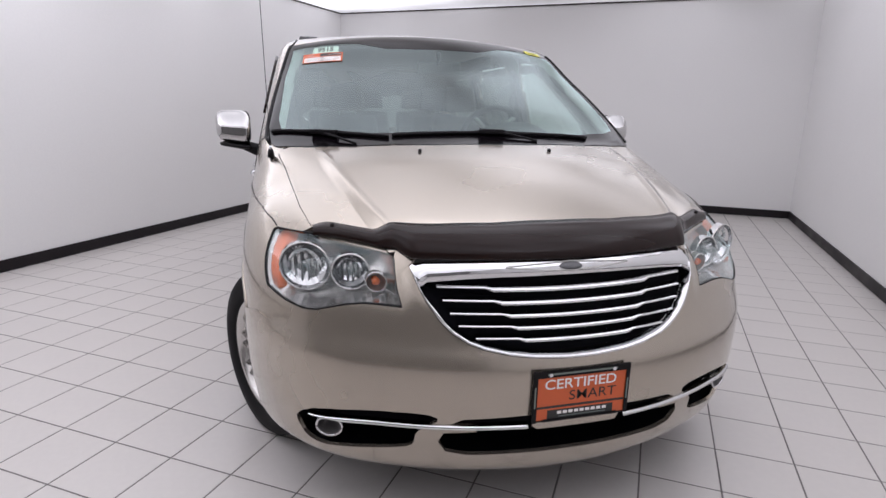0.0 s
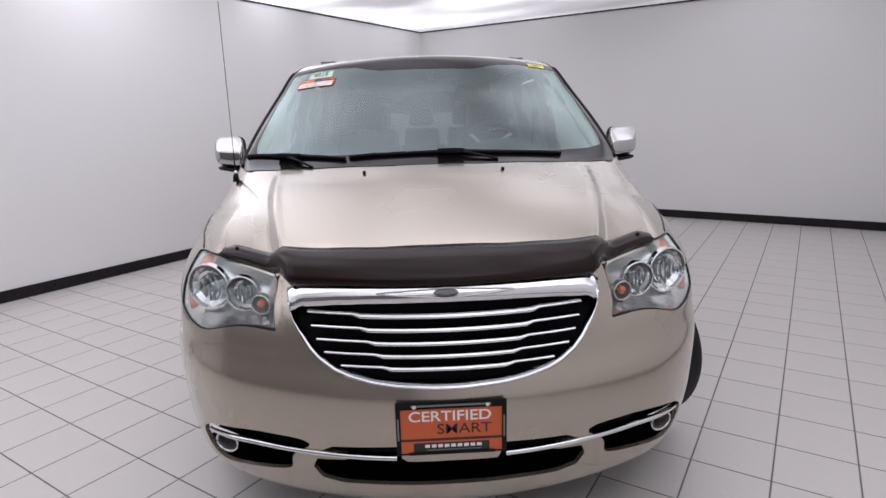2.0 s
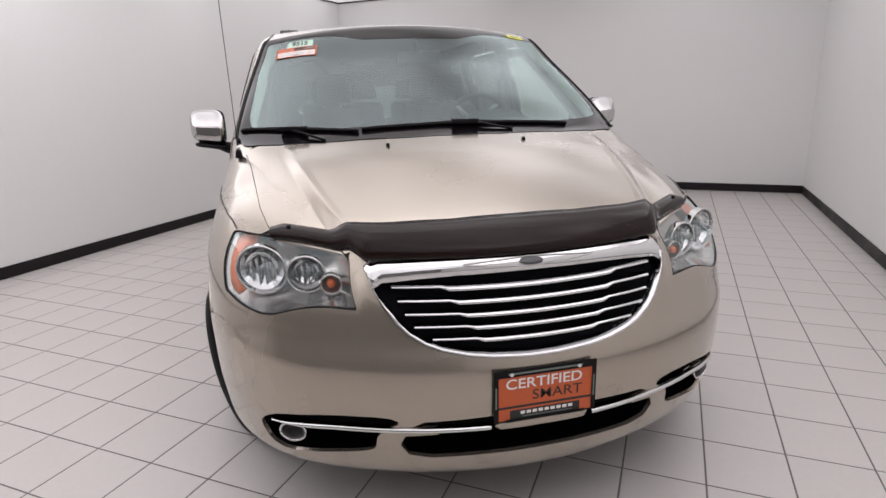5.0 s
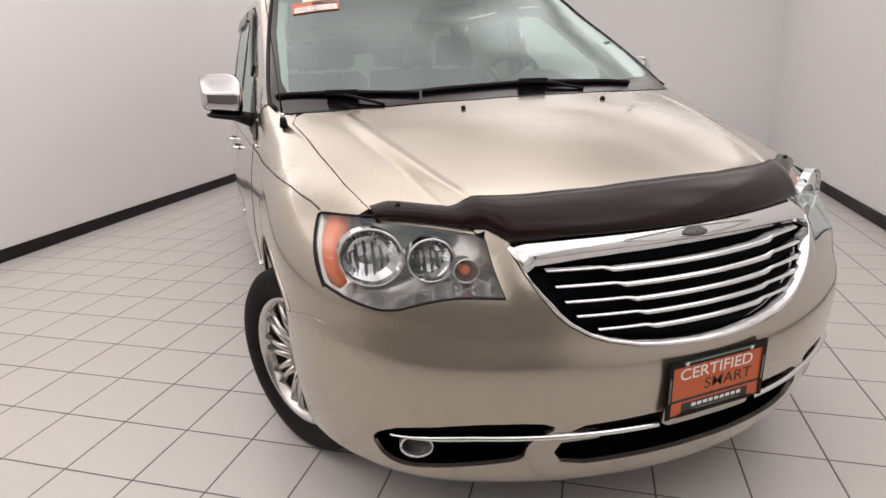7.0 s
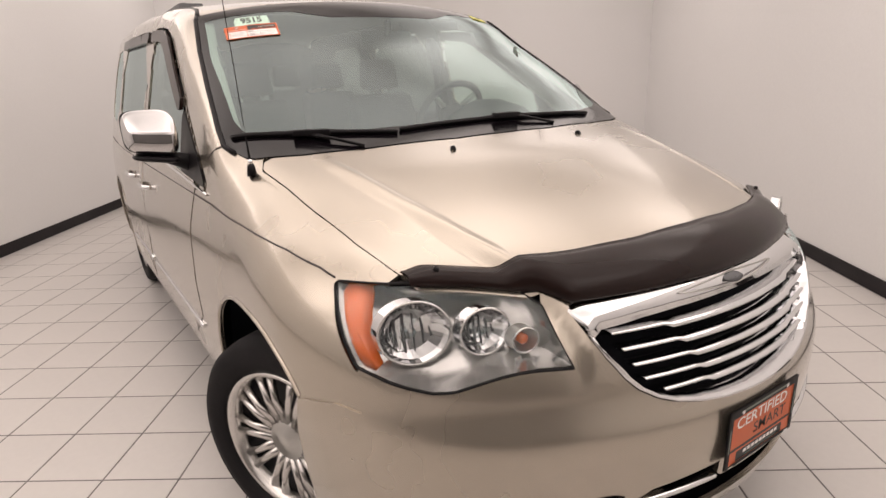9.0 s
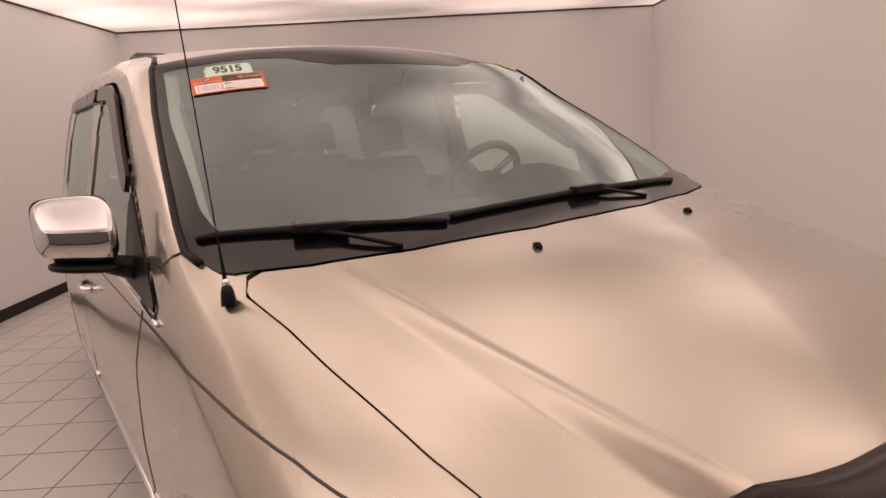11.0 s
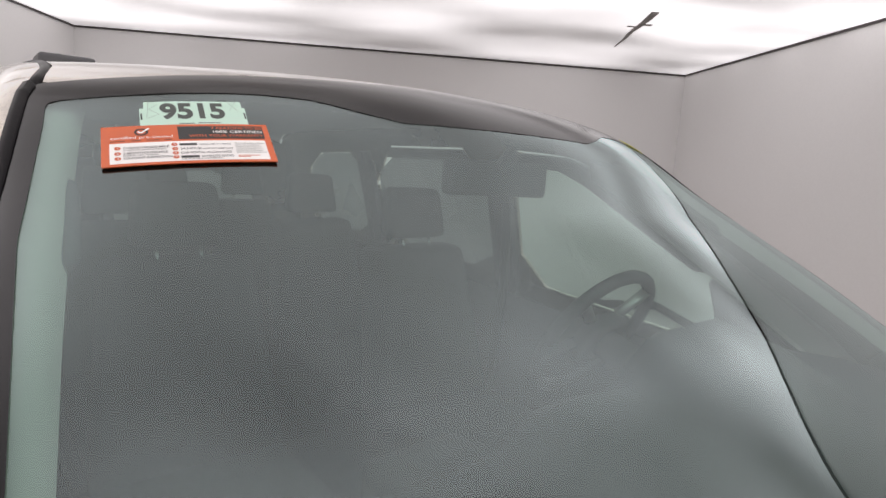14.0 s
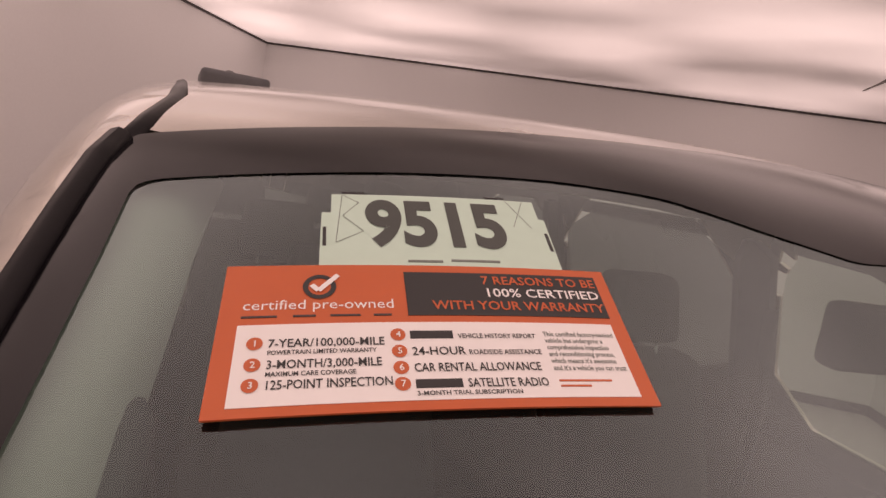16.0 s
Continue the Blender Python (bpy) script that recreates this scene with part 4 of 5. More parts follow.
def cabin():
    for x in (-0.42, 0.42):
        seat(x, 2.20, 0.52)
        seat(x, 3.05, 0.50)
    for x in (-0.45, 0.0, 0.45):
        seat(x, 4.05, 0.44)
    part("cabin_floor", box((-0.93, 1.25, 0.30), (0.93, 5.0, 0.36)), DARK, CAR, "dark cabin floor")
    # dashboard: a swept section with an instrument hood
    rows = []
    for x in np.linspace(-0.90, 0.90, 37):
        hood_up = 0.15 * math.exp(-(((x - 0.42) / 0.22) ** 4)) + 0.06 * math.exp(-((x / 0.16) ** 4))
        y0 = 1.26 + 0.21 * x * x
        line = [(x, y0, 1.235 - 0.03 * x * x), (x, y0 + 0.12, 1.215), (x, y0 + 0.26, 1.20 + 0.7 * hood_up), (x, 1.72, 1.185 + hood_up), (x, 1.785, 1.15 + hood_up), (x, 1.79, 1.08 + 0.5 * hood_up), (x, 1.69, 0.95), (x, 1.62, 0.60)]
        rows.append(line)
    v, f = sheet(rows, closed=False)
    put_mesh("dashboard", v, [q[::-1] for q in f], DASH, CAR, "black dashboard with raised instrument hood")
    part("centre_console", soft_box((-0.16, 1.60, 0.36), (0.16, 2.25, 0.92), 0.05), DASH, CAR, smooth=True)
    # steering wheel
    c, tilt = Vector((0.37, 1.97, 1.245)), Matrix.Rotation(radians(-62), 3, "X")
    ring = [c + tilt @ Vector((0.19 * math.cos(w), 0.19 * math.sin(w), 0)) for w in np.linspace(0, 2 * math.pi, 40, endpoint=False)]
    v, f = tube(ring, 0.017, 10, closed=True)
    w = put_mesh("steering_wheel", v, f, DASH, CAR, "black four-spoke steering wheel")
    bm = box((-0.075, -0.065, -0.04), (0.075, 0.065, 0.012), 0.02)
    bm.transform(Matrix.Translation(c) @ tilt.to_4x4())
    part("airbag_pad", bm, DASH, w, smooth=True)
    for ang in (0.25, 2.89, 3.9, 5.5):
        a = c + tilt @ Vector((0.06 * math.cos(ang), 0.06 * math.sin(ang), 0))
        b = c + tilt @ Vector((0.185 * math.cos(ang), 0.185 * math.sin(ang), 0))
        v, f = tube([a, b], 0.014, 8)
        put_mesh("spoke", v, f, SATIN if ang > 3 else DASH, w)
    v, f = tube([c - tilt @ Vector((0, 0, 0.03)), c + Vector((0, -0.22, -0.06))], 0.04, 12)
    put_mesh("column", v, f, DASH, w)
    # headliner, pillars' inner trim, mirror, visors
    half = [(0.0, 2.05), (0.3, 2.075), (0.6, 2.16), (0.70, 2.25), (0.72, 4.8), (0.0, 4.9)]
    panel("headliner", from_top, dense(mirrored(half), 0.05), [], 0.06, 0.06, TOP, HEADLINER, CAR, "pale grey cloth headliner", iso=-0.035, flange=0)
    for mirror in (False, True):
        for a, b in ((2.80, 2.93), (3.88, 4.0)):
            panel("pillar_trim", from_side, flank([(a, 1.10), (a, 1.72), (b, 1.72), (b, 1.10)], 0), [], 0.04, 2.0, SIDE, CABIN_PLASTIC, CAR, iso=-0.03, flange=0.03, mirror=mirror)
        strip = flank([(1.60, 1.17), (2.05, 1.47), (2.38, 1.68), (2.45, 1.755), (2.25, 1.72), (2.0, 1.56), (1.6, 1.28), (1.48, 1.17)], 0)
        panel("pillar_trim", from_side, strip, [], 0.03, 2.0, SIDE, HEADLINER, CAR, "pale grey pillar trim", iso=-0.035, flange=0.02, mirror=mirror)
        panel("door_trim", from_side, flank([(1.62, 0.45), (1.62, 1.09), (4.6, 1.17), (4.6, 0.45)], 0), [], 0.08, 3.0, SIDE, CABIN_PLASTIC, CAR, "dark grey door trim", iso=-0.07, flange=0, mirror=mirror)
    bm = soft_box((-0.13, -0.02, -0.04), (0.13, 0.02, 0.04), 0.018)
    bm.transform(Matrix.Translation((0.055, 2.06, 1.632)) @ Matrix.Rotation(radians(-14), 4, "Z"))
    m = part("interior_mirror", bm, DASH, CAR, "black rear-view mirror", smooth=True)
    v, f = tube([(0.05, 2.05, 1.655), (0.04, 2.01, 1.69), (0.03, 1.985, 1.712)], [0.012, 0.01, 0.016], 8)
    put_mesh("mirror_stem", v, f, DASH, m)
    for s in (-1, 1):
        # pale trim inside the windshield pillar, with a grab handle
        side = dense(WS_SIDE, 0.05, closed=False)
        rows = [at_top(side - [dx, dy], iso) * [s, 1, 1] for dx, dy, iso in ((0.012, 0.0, -0.006), (0.04, -0.012, -0.012), (0.066, -0.025, -0.022), (0.082, -0.04, -0.05))]
        v, f = sheet(rows, closed=False)
        put_mesh("pillar_trim", v, f if s > 0 else [q[::-1] for q in f], HEADLINER, CAR, "pale grey pillar trim")
        grip = [at_top([(s * gx, gy)], -d)[0] for gx, gy, d in ((0.808, 1.875, 0.05), (0.79, 1.895, 0.047), (0.783, 1.95, 0.05), (0.775, 2.02, 0.048), (0.785, 2.062, 0.055))]
        v, f = tube(grip, [0.008, 0.012, 0.013, 0.012, 0.008], 10)
        put_mesh("grab_handle", v, f, CABIN_PLASTIC, CAR)
        v, f = tube([(s * 0.80, 2.74, 1.50), (s * 0.78, 2.70, 1.2), (s * 0.70, 2.66, 0.8)], 0.02, 6)
        put_mesh("seat_belt", v, f, TRIM, CAR)


cabin()


# ---- outside fittings of the car ----
def on_skin(p, lift=0.0):
    """Moves places onto the skin."""
    p = np.array(p, float)
    for _ in range(6):
        p = p - (body(p) - lift)[:, None] * normal_at(p)
    return p


def squircle(centre, half, power, shape, mirror):
    """A box with bulging faces and soft edges, bent by shape."""
    bm = bmesh.new()
    bmesh.ops.create_cube(bm, size=2)
    bmesh.ops.subdivide_edges(bm, edges=bm.edges[:], cuts=13, use_grid_fill=True)
    for v in bm.verts:
        d = v.co / max(abs(c) for c in v.co)
        d = d / sum(abs(c) ** power for c in d) ** (1 / power)
        q = Vector([h * c for h, c in zip(half, d)])
        v.co = shape(q) + Vector(centre)
    if mirror:
        bm.transform(Matrix.Diagonal((-1, 1, 1, 1)))
        bmesh.ops.reverse_faces(bm, faces=bm.faces[:])
    return bm


def door_mirror(s):
    def sweep(q):
        k = (q.x + 0.08) / 0.16
        front = max(0.0, -q.y / 0.06)
        up = max(0.0, q.z / 0.088)
        return Vector((q.x - 0.006 * front, q.y + 0.05 * k + 0.045 * front * up, q.z * (1 - 0.14 * k) + 0.010 * k - 0.014 * front * up))

    m = part("door_mirror", squircle((1.116, 1.775, 1.292), (0.086, 0.06, 0.088), 4.0, sweep, s < 0), DIM_CHROME, CAR, "chrome-capped door mirror on a black foot", smooth=True)
    part("rear_shell", squircle((1.116, 1.812, 1.290), (0.0865, 0.032, 0.0885), 5.0, sweep, s < 0), TRIM, m, smooth=True)
    part("lower_shell", squircle((1.11, 1.785, 1.200), (0.076, 0.05, 0.012), 3.0, lambda q: Vector((q.x, q.y + 0.3 * q.x, q.z + 0.12 * q.x)), s < 0), TRIM, m, smooth=True)
    foot = [(s * 0.975, 1.80, 1.165), (s * 1.01, 1.80, 1.18), (s * 1.07, 1.805, 1.20), (s * 1.17, 1.83, 1.208)]
    v, f = tube(foot, [0.035, 0.032, 0.024, 0.014], 10)
    put_mesh("foot", v, f, TRIM, m)
    panel("sail", from_side, flank([(1.515, 1.110), (1.66, 1.203), (1.86, 1.318), (1.97, 1.375), (1.92, 1.125)], 0), [], 0.02, 1.0, SIDE, TRIM, CAR, "black mirror triangle", iso=0.004, flange=0.01, mirror=s < 0)


def skin_line(points, radius, material, name, lift=0.0, label="", sides=6):
    """A thin round strip that follows the flank."""
    p = at_flank(dense(points, 0.05, closed=False), lift)
    for s in (1, -1):
        v, f = tube(p * [s, 1, 1], radius, sides)
        put_mesh(name, v, f, material, CAR, label)


for s in (-1, 1):
    door_mirror(s)
# a thin dark line stands in for the shade along the body's crease
skin_line([(0.665, 0.998), (0.72, 1.013), (0.85, 1.036), (1.07, 1.056), (1.44, 1.068), (2.6, 1.06), (4.6, 1.06)], 0.0028, SEAM_AND_SHADE, "crease_shade", -0.001)
skin_line([(1.50, 1.092), (2.2, 1.122), (2.84, 1.155)], 0.006, CHROME, "belt_strip", 0.002, "chrome strip under the side window")
skin_line([(1.76, 0.50), (2.2, 0.505), (2.83, 0.51)], 0.011, CHROME, "side_moulding", 0.0, "chrome strip along the lower door")
skin_line([(2.90, 0.51), (3.55, 0.515)], 0.011, CHROME, "side_moulding", 0.0, "chrome strip along the lower door")


def flank_fittings():
    visor = [(1.96, 1.385), (2.10, 1.47), (2.40, 1.655), (2.52, 1.69), (2.82, 1.705), (2.82, 1.655), (2.56, 1.64), (2.44, 1.592), (2.14, 1.42), (1.99, 1.34)]
    rear = [(2.90, 1.705), (3.88, 1.70), (3.88, 1.65), (2.90, 1.655)]
    for mirror in (False, True):
        for shape in (visor, rear):
            panel("window_visor", from_side, flank(shape, 0), [], 0.02, 1.2, SIDE, SMOKE, CAR, "dark smoked rain visor", iso=0.014, flange=0.014, mirror=mirror)
        s = -1 if mirror else 1
        for y in (2.62, 3.10):
            p = at_flank([(y, 0.955), (y + 0.03, 0.955), (y + 0.15, 0.955), (y + 0.18, 0.955)]) * [s, 1, 1]
            p[1:3, 0] += s * 0.03
            v, f = tube(p, [0.012, 0.014, 0.014, 0.012], 8)
            put_mesh("door_handle", v, f, CHROME, CAR, "chrome door handle")
        # black moulding between windshield and pillar, then along the roof
        edge = at_top(dense([(x + 0.003, y) for x, y in WS_SIDE] + [(0.800, 2.192)], 0.05, closed=False), 0.001) * [s, 1, 1]
        v, f = tube(edge, 0.0095, 8)
        put_mesh("roof_moulding", v, f, TRIM, CAR, "black moulding along the windshield")
        ditch = at_top(dense([(0.797, 2.198), (0.783, 2.25), (0.766, 2.315), (0.760, 2.45), (0.759, 4.8)], 0.1, closed=False), -0.0095) * [s, 1, 1]
        v, f = tube(ditch, 0.0115, 8)
        put_mesh("roof_ditch", v, f, TRIM, CAR)
        # roof rail on feet
        rail_y = np.linspace(2.93, 4.6, 20)
        base = at_top(np.stack([0 * rail_y + 0.672, rail_y], 1))
        p = base + np.outer(np.ones(20), [0, 0, 0.028])
        p[0], p[-1] = base[0] + [0, 0, 0.012], base[-1] + [0, 0, 0.012]
        v, f = tube(p * [s, 1, 1], 0.016, 10)
        r = put_mesh("roof_rail", v, f, GREY_PLASTIC, CAR, "dark grey roof rail")
        for k in (0, 19):
            c = base[k] * [s, 1, 1]
            bm = box((-0.06, -0.08, -0.012), (0.06, 0.08, 0.026), 0.011, segments=3)
            bm.transform(Matrix.Translation(c))
            part("rail_foot", bm, GREY_PLASTIC, r, smooth=True)


flank_fittings()


def wiper(line, clip, foot):
    """A slim blade on the glass, its clip and the thin arm down to the cowl."""
    line = dense(rounded(line, 2, closed=False), 0.04, closed=False)
    n = len(line)
    mid = int(np.argmin(((line - np.array(clip)) ** 2).sum(1)))
    p = at_top(line, 0.009)
    radii = [(0.0095 + 0.004 * math.exp(-(((i - mid) / 2.5) ** 2))) * (0.75 if i in (0, n - 1) else 1) for i in range(n)]
    v, f = tube(p, radii, 6)
    w = put_mesh("wiper", v, f, TRIM, CAR, "black windshield wiper")
    v, f = tube(at_top(line, 0.004), 0.004, 5)
    put_mesh("rubber_edge", v, f, BLACK_RUBBER, w)
    c = at_top([clip], 0.016)[0]
    v, f = tube([p[mid] + [0, 0, 0.002], c], [0.011, 0.012], 8)
    put_mesh("clip", v, f, TRIM, w)
    run = (p[min(mid + 1, n - 1)] - p[max(mid - 1, 0)])
    run = run / np.linalg.norm(run)
    hinge = part("hinge", box((-0.062, -0.017, -0.011), (0.062, 0.015, 0.010), 0.006), TRIM, w, "black hinge block of the wiper arm")
    hinge.matrix_basis = Matrix.Translation(0.6 * p[mid] + 0.4 * c + np.array([0, -0.006, 0.004])) @ Vector((1, 0, 0)).rotation_difference(Vector(run)).to_matrix().to_4x4()
    arm = at_top([clip, tuple(0.6 * np.array(clip) + 0.4 * np.array(foot)), foot], 0.016)
    arm[2] -= [0, 0, 0.012]
    v, f = tube(arm, [0.009, 0.0055, 0.0055], 8)
    put_mesh("arm", v, f, TRIM, w)


wiper([(-0.915, 1.422), (-0.752, 1.330), (-0.594, 1.264), (-0.40, 1.183)], (-0.69, 1.285), (-0.55, 1.15))
wiper([(-0.385, 1.192), (-0.108, 1.170), (0.293, 1.182), (0.62, 1.238)], (0.08, 1.172), (0.30, 1.12))


def small_fittings():
    base = at_top([(-0.917, 1.215)])[0]
    v, f = tube([base, base + [0, 0.002, 0.028], base + [0, 0.004, 0.038]], [0.016, 0.0125, 0.009], 14)
    a = put_mesh("antenna", v, f, TRIM, CAR, "thin whip antenna on a black base")
    v, f = tube([base + [0, 0.003, 0.040], base + [0, 0.004, 0.052]], [0.0085, 0.006], 12)
    put_mesh("collar", v, f, CHROME, a)
    k = np.linspace(0.045, 0.80, 16)[:, None]
    v, f = tube(base + k * [-0.018, 0.071, 1.0], [0.005, 0.003] + [0.0015] * 14, 6)
    put_mesh("rod", v, f, TRIM, a)
    for s in (-1, 1):
        p = at_top([(s * 0.300, 0.973), (s * 0.300, 0.983), (s * 0.300, 0.995)])
        v, f = tube(p + [[0, 0, 0.002], [0, 0, 0.006], [0, 0, 0.003]], [0.005, 0.0085, 0.0055], 8)
        put_mesh("washer_nozzle", v, f, TRIM, CAR)
        p = on_skin([(s * 0.985, 1.515, 1.215), (s * 0.975, 1.493, 1.233), (s * 0.962, 1.461, 1.256), (s * 0.946, 1.439, 1.266)], -0.001)
        v, f = tube(p, 0.0022, 6)
        put_mesh("fender_seam", v, f, SEAM_AND_SHADE, CAR)
    w = np.linspace(radians(-8), radians(188), 40)
    for s in (1, -1):
        for hub in (HUB_Y, REAR_HUB_Y):
            p = at_flank([q for q in arch_points(hub, w, 0.004) if q[1] > 0.31], -0.004) * [s, 1, 1]
            v, f = tube(p, 0.008, 8)
            put_mesh("arch_lip", v, f, PAINT, CAR)


small_fittings()


# daylight passes through the panes without being darkened twice
for ob in bpy.data.objects:
    if ob.type == "MESH" and ob.data.materials and ob.data.materials[0] in (WINDSHIELD, SIDE_GLASS, DARK_GLASS, LENS):
        ob.visible_shadow = False


# ---- cards and plate with writing ----
def lettering(words, size, at, wide=0.0, align="LEFT", spacing=1.0, bold=0.02):
    """Flat mesh data of words: verts as (u, v) from at, and faces."""
    c = bpy.data.curves.new("words", "FONT")
    c.body, c.size, c.align_x, c.space_character, c.resolution_u, c.offset = words, size, align, spacing, 6 if size > 0.03 else 2, bold * size
    ob = new("words", c)
    me = bpy.data.meshes.new_from_object(ob.evaluated_get(bpy.context.evaluated_depsgraph_get()))
    v = np.array([q.co[:2] for q in me.vertices])
    faces = [tuple(p.vertices) for p in me.polygons]
    bpy.data.objects.remove(ob)
    bpy.data.curves.remove(c)
    if wide and len(v):
        v[:, 0] *= wide / np.ptp(v[:, 0])
    return v + at, faces


class Card:
    """A thin card on a curved support: u across, v up, in metres from its lower left corner."""

    def __init__(self, corner, across, up, lift, name, label, category, material, wide, high, thick=0.0015, conform=True, scale=1.0):
        self.o, self.conform, self.scale = np.array(corner, float), conform, scale
        self.x = np.array(across, float) / np.linalg.norm(across)
        up = np.array(up, float) - self.x * (np.array(up) @ self.x)
        self.y = up / np.linalg.norm(up)
        self.n, self.lift, self.thick = np.cross(self.x, self.y), lift, thick
        self.root = tagged(new(name), label, category)
        self.root.location = self.o
        self.slab("card", (0, 0), (wide, high), material, 0)

    def place(self, uv, up):
        uv = np.array(uv, float) * self.scale
        p = self.o + uv[:, :1] * self.x + uv[:, 1:] * self.y
        p = on_skin(p, self.lift + up) if self.conform else p + (self.lift + up) * self.n
        return p - self.o

    def slab(self, name, lo, hi, material, level, skew=0.0, label=""):
        nu, nv = max(2, int((hi[0] - lo[0]) / 0.012) + 1), max(2, int((hi[1] - lo[1]) / 0.012) + 1)
        u, v = np.meshgrid(np.linspace(lo[0], hi[0], nu), np.linspace(lo[1], hi[1], nv))
        uv = np.stack([u.ravel() + skew * (v.ravel() - lo[1]), v.ravel()], 1)
        up = self.place(uv, 0.0004 * level + self.thick)
        down = self.place(uv, 0.0 if level == 0 else 0.0004 * (level - 1) + self.thick)
        n = nu * nv
        faces = [(j * nu + i, j * nu + i + 1, (j + 1) * nu + i + 1, (j + 1) * nu + i) for j in range(nv - 1) for i in range(nu - 1)]
        rim = [i for i in range(nu)] + [(j + 1) * nu - 1 for j in range(1, nv)] + [n - 2 - i for i in range(nu - 1)] + [j * nu for j in range(nv - 2, 0, -1)]
        sides = [(a, b, b + n, a + n) for a, b in zip(rim, rim[1:] + rim[:1])]
        return put_mesh(name, np.concatenate([up, down]), faces + [tuple(i + n for i in f[::-1]) for f in faces] + [s[::-1] for s in sides], material, self.root, label, smooth=False)

    def disc(self, name, at, r, material, level, squash=1.0, hole=0.0):
        w = np.linspace(0, 2 * np.pi, 24, endpoint=False)
        ring = np.stack([np.cos(w), squash * np.sin(w)], 1)
        rows = [self.place(np.array(at) + r * ring, 0.0004 * level + self.thick), self.place(np.array(at) + max(hole, 0.05) * r * ring, 0.0004 * level + self.thick)]
        v, f = sheet(rows)
        put_mesh(name, v, f, material, self.root, smooth=False)

    def words(self, text, size, at, material, level, wide=0.0, align="LEFT", spacing=1.0, bold=0.012):
        v, f = lettering(text, size, at, wide, align, spacing, bold)
        put_mesh("lettering", self.place(v, 0.0004 * level + self.thick), f, material, self.root, smooth=False)

    def bar(self, u0, u1, v, high, material, level):
        """A plain bar in place of writing that cannot be read."""
        self.slab("text_bar", (u0, v), (u1, v + high), material, level)


def warranty_card():
    c = Card((-0.747, 1.953, 1.629), (0.214, -0.045, 0.0155), (0.010, 0.078, 0.051), 0.004, "warranty_card", "orange and white warranty card stuck on the windshield", "sign", ORANGE, 0.212, 0.0905, scale=1.033)
    c.slab("white_panel", (0.0095, 0.0048), (0.2030, 0.0500), WHITE_CARD, 1)
    c.slab("black_band", (0.092, 0.0545), (0.2045, 0.0850), INK, 1)
    c.words("7 REASONS TO BE", 0.0085, (0.203, 0.0765), ORANGE, 2, 0.068, "RIGHT")
    c.words("100% CERTIFIED", 0.0085, (0.203, 0.0675), WHITE_CARD, 2, 0.066, "RIGHT")
    c.words("WITH YOUR WARRANTY", 0.0085, (0.203, 0.0583), ORANGE, 2, 0.098, "RIGHT")
    c.disc("round_mark", (0.0475, 0.0745), 0.0085, INK, 1, hole=0.68)
    for a, b in (((0.0435, 0.0755), (0.0470, 0.0715)), ((0.0470, 0.0715), (0.0570, 0.0825))):
        d = np.subtract(b, a) / np.linalg.norm(np.subtract(b, a))
        w = 0.0014 * np.array([-d[1], d[0]])
        put_mesh("tick", c.place([np.add(a, -w), np.add(b, -w), np.add(b, w), np.add(a, w)], 0.0008 + c.thick), [(0, 1, 2, 3)], WHITE_CARD, c.root, smooth=False)
    c.words("certified pre-owned", 0.0088, (0.0105, 0.0595), WHITE_CARD, 1, 0.074, bold=0.0)
    for k, w in enumerate((0.017, 0.011, 0.015, 0.009)):
        u = 0.0105 + (0.0, 0.0245, 0.0425, 0.064)[k]
        c.bar(u, u + w, 0.0545, 0.0012, SEAM_AND_SHADE, 1)
    rows = (("7-YEAR/100,000-MILE", 0.054, 0.0360, 0.050), ("3-MONTH/3,000-MILE", 0.052, 0.0240, 0.040), ("125-POINT INSPECTION", 0.0555, 0.0130, 0.0))
    for k, (text, wide, v, bar) in enumerate(rows):
        c.disc("number_dot", (0.0185, v + 0.0025), 0.0037, ORANGE, 2)
        c.words(str(k + 1), 0.005, (0.0175, v + 0.0008), WHITE_CARD, 3)
        c.words(text, 0.0068, (0.0245, v), INK, 2, wide)
        if bar:
            c.words("POWERTRAIN LIMITED WARRANTY" if k == 0 else "MAXIMUM CARE COVERAGE", 0.0036, (0.0245, v - 0.0042), INK, 2, bar)
    rows = (("", 0.0, 0.0395), ("24-HOUR", 0.0265, 0.0295), ("CAR RENTAL ALLOWANCE", 0.063, 0.0200), ("SATELLITE RADIO", 0.040, 0.0110))
    for k, (text, wide, v) in enumerate(rows):
        c.disc("number_dot", (0.0855, v + 0.0025), 0.0037, ORANGE, 2)
        c.words(str(k + 4), 0.005, (0.0845, v + 0.0008), WHITE_CARD, 3)
        if k == 3:
            c.bar(0.0915, 0.1135, v, 0.0047, INK, 2)
            c.words(text, 0.0068, (0.116, v), INK, 2, wide)
            c.words("3-MONTH TRIAL SUBSCRIPTION", 0.0034, (0.0915, v - 0.0040), INK, 2, 0.050)
        elif k == 0:
            c.bar(0.0915, 0.113, v, 0.0047, INK, 2)
            c.words("VEHICLE HISTORY REPORT", 0.0040, (0.1155, v), INK, 2, 0.041)
        else:
            c.words(text, 0.0068, (0.0915, v), INK, 2, wide)
    c.words("ROADSIDE ASSISTANCE", 0.0042, (0.1195, 0.0295), INK, 2, 0.0375)
    for k, (text, wide) in enumerate((("This certified factory-backed", 0.0400), ("vehicle has undergone a", 0.0325), ("comprehensive inspection", 0.0345), ("and reconditioning process,", 0.0365), ("which means it's awesome", 0.0360), ("and it's a vehicle you can trust", 0.0400))):
        c.words(text, 0.0042, (0.1610, 0.0410 - 0.0042 * k), GREY_INK, 2, wide)
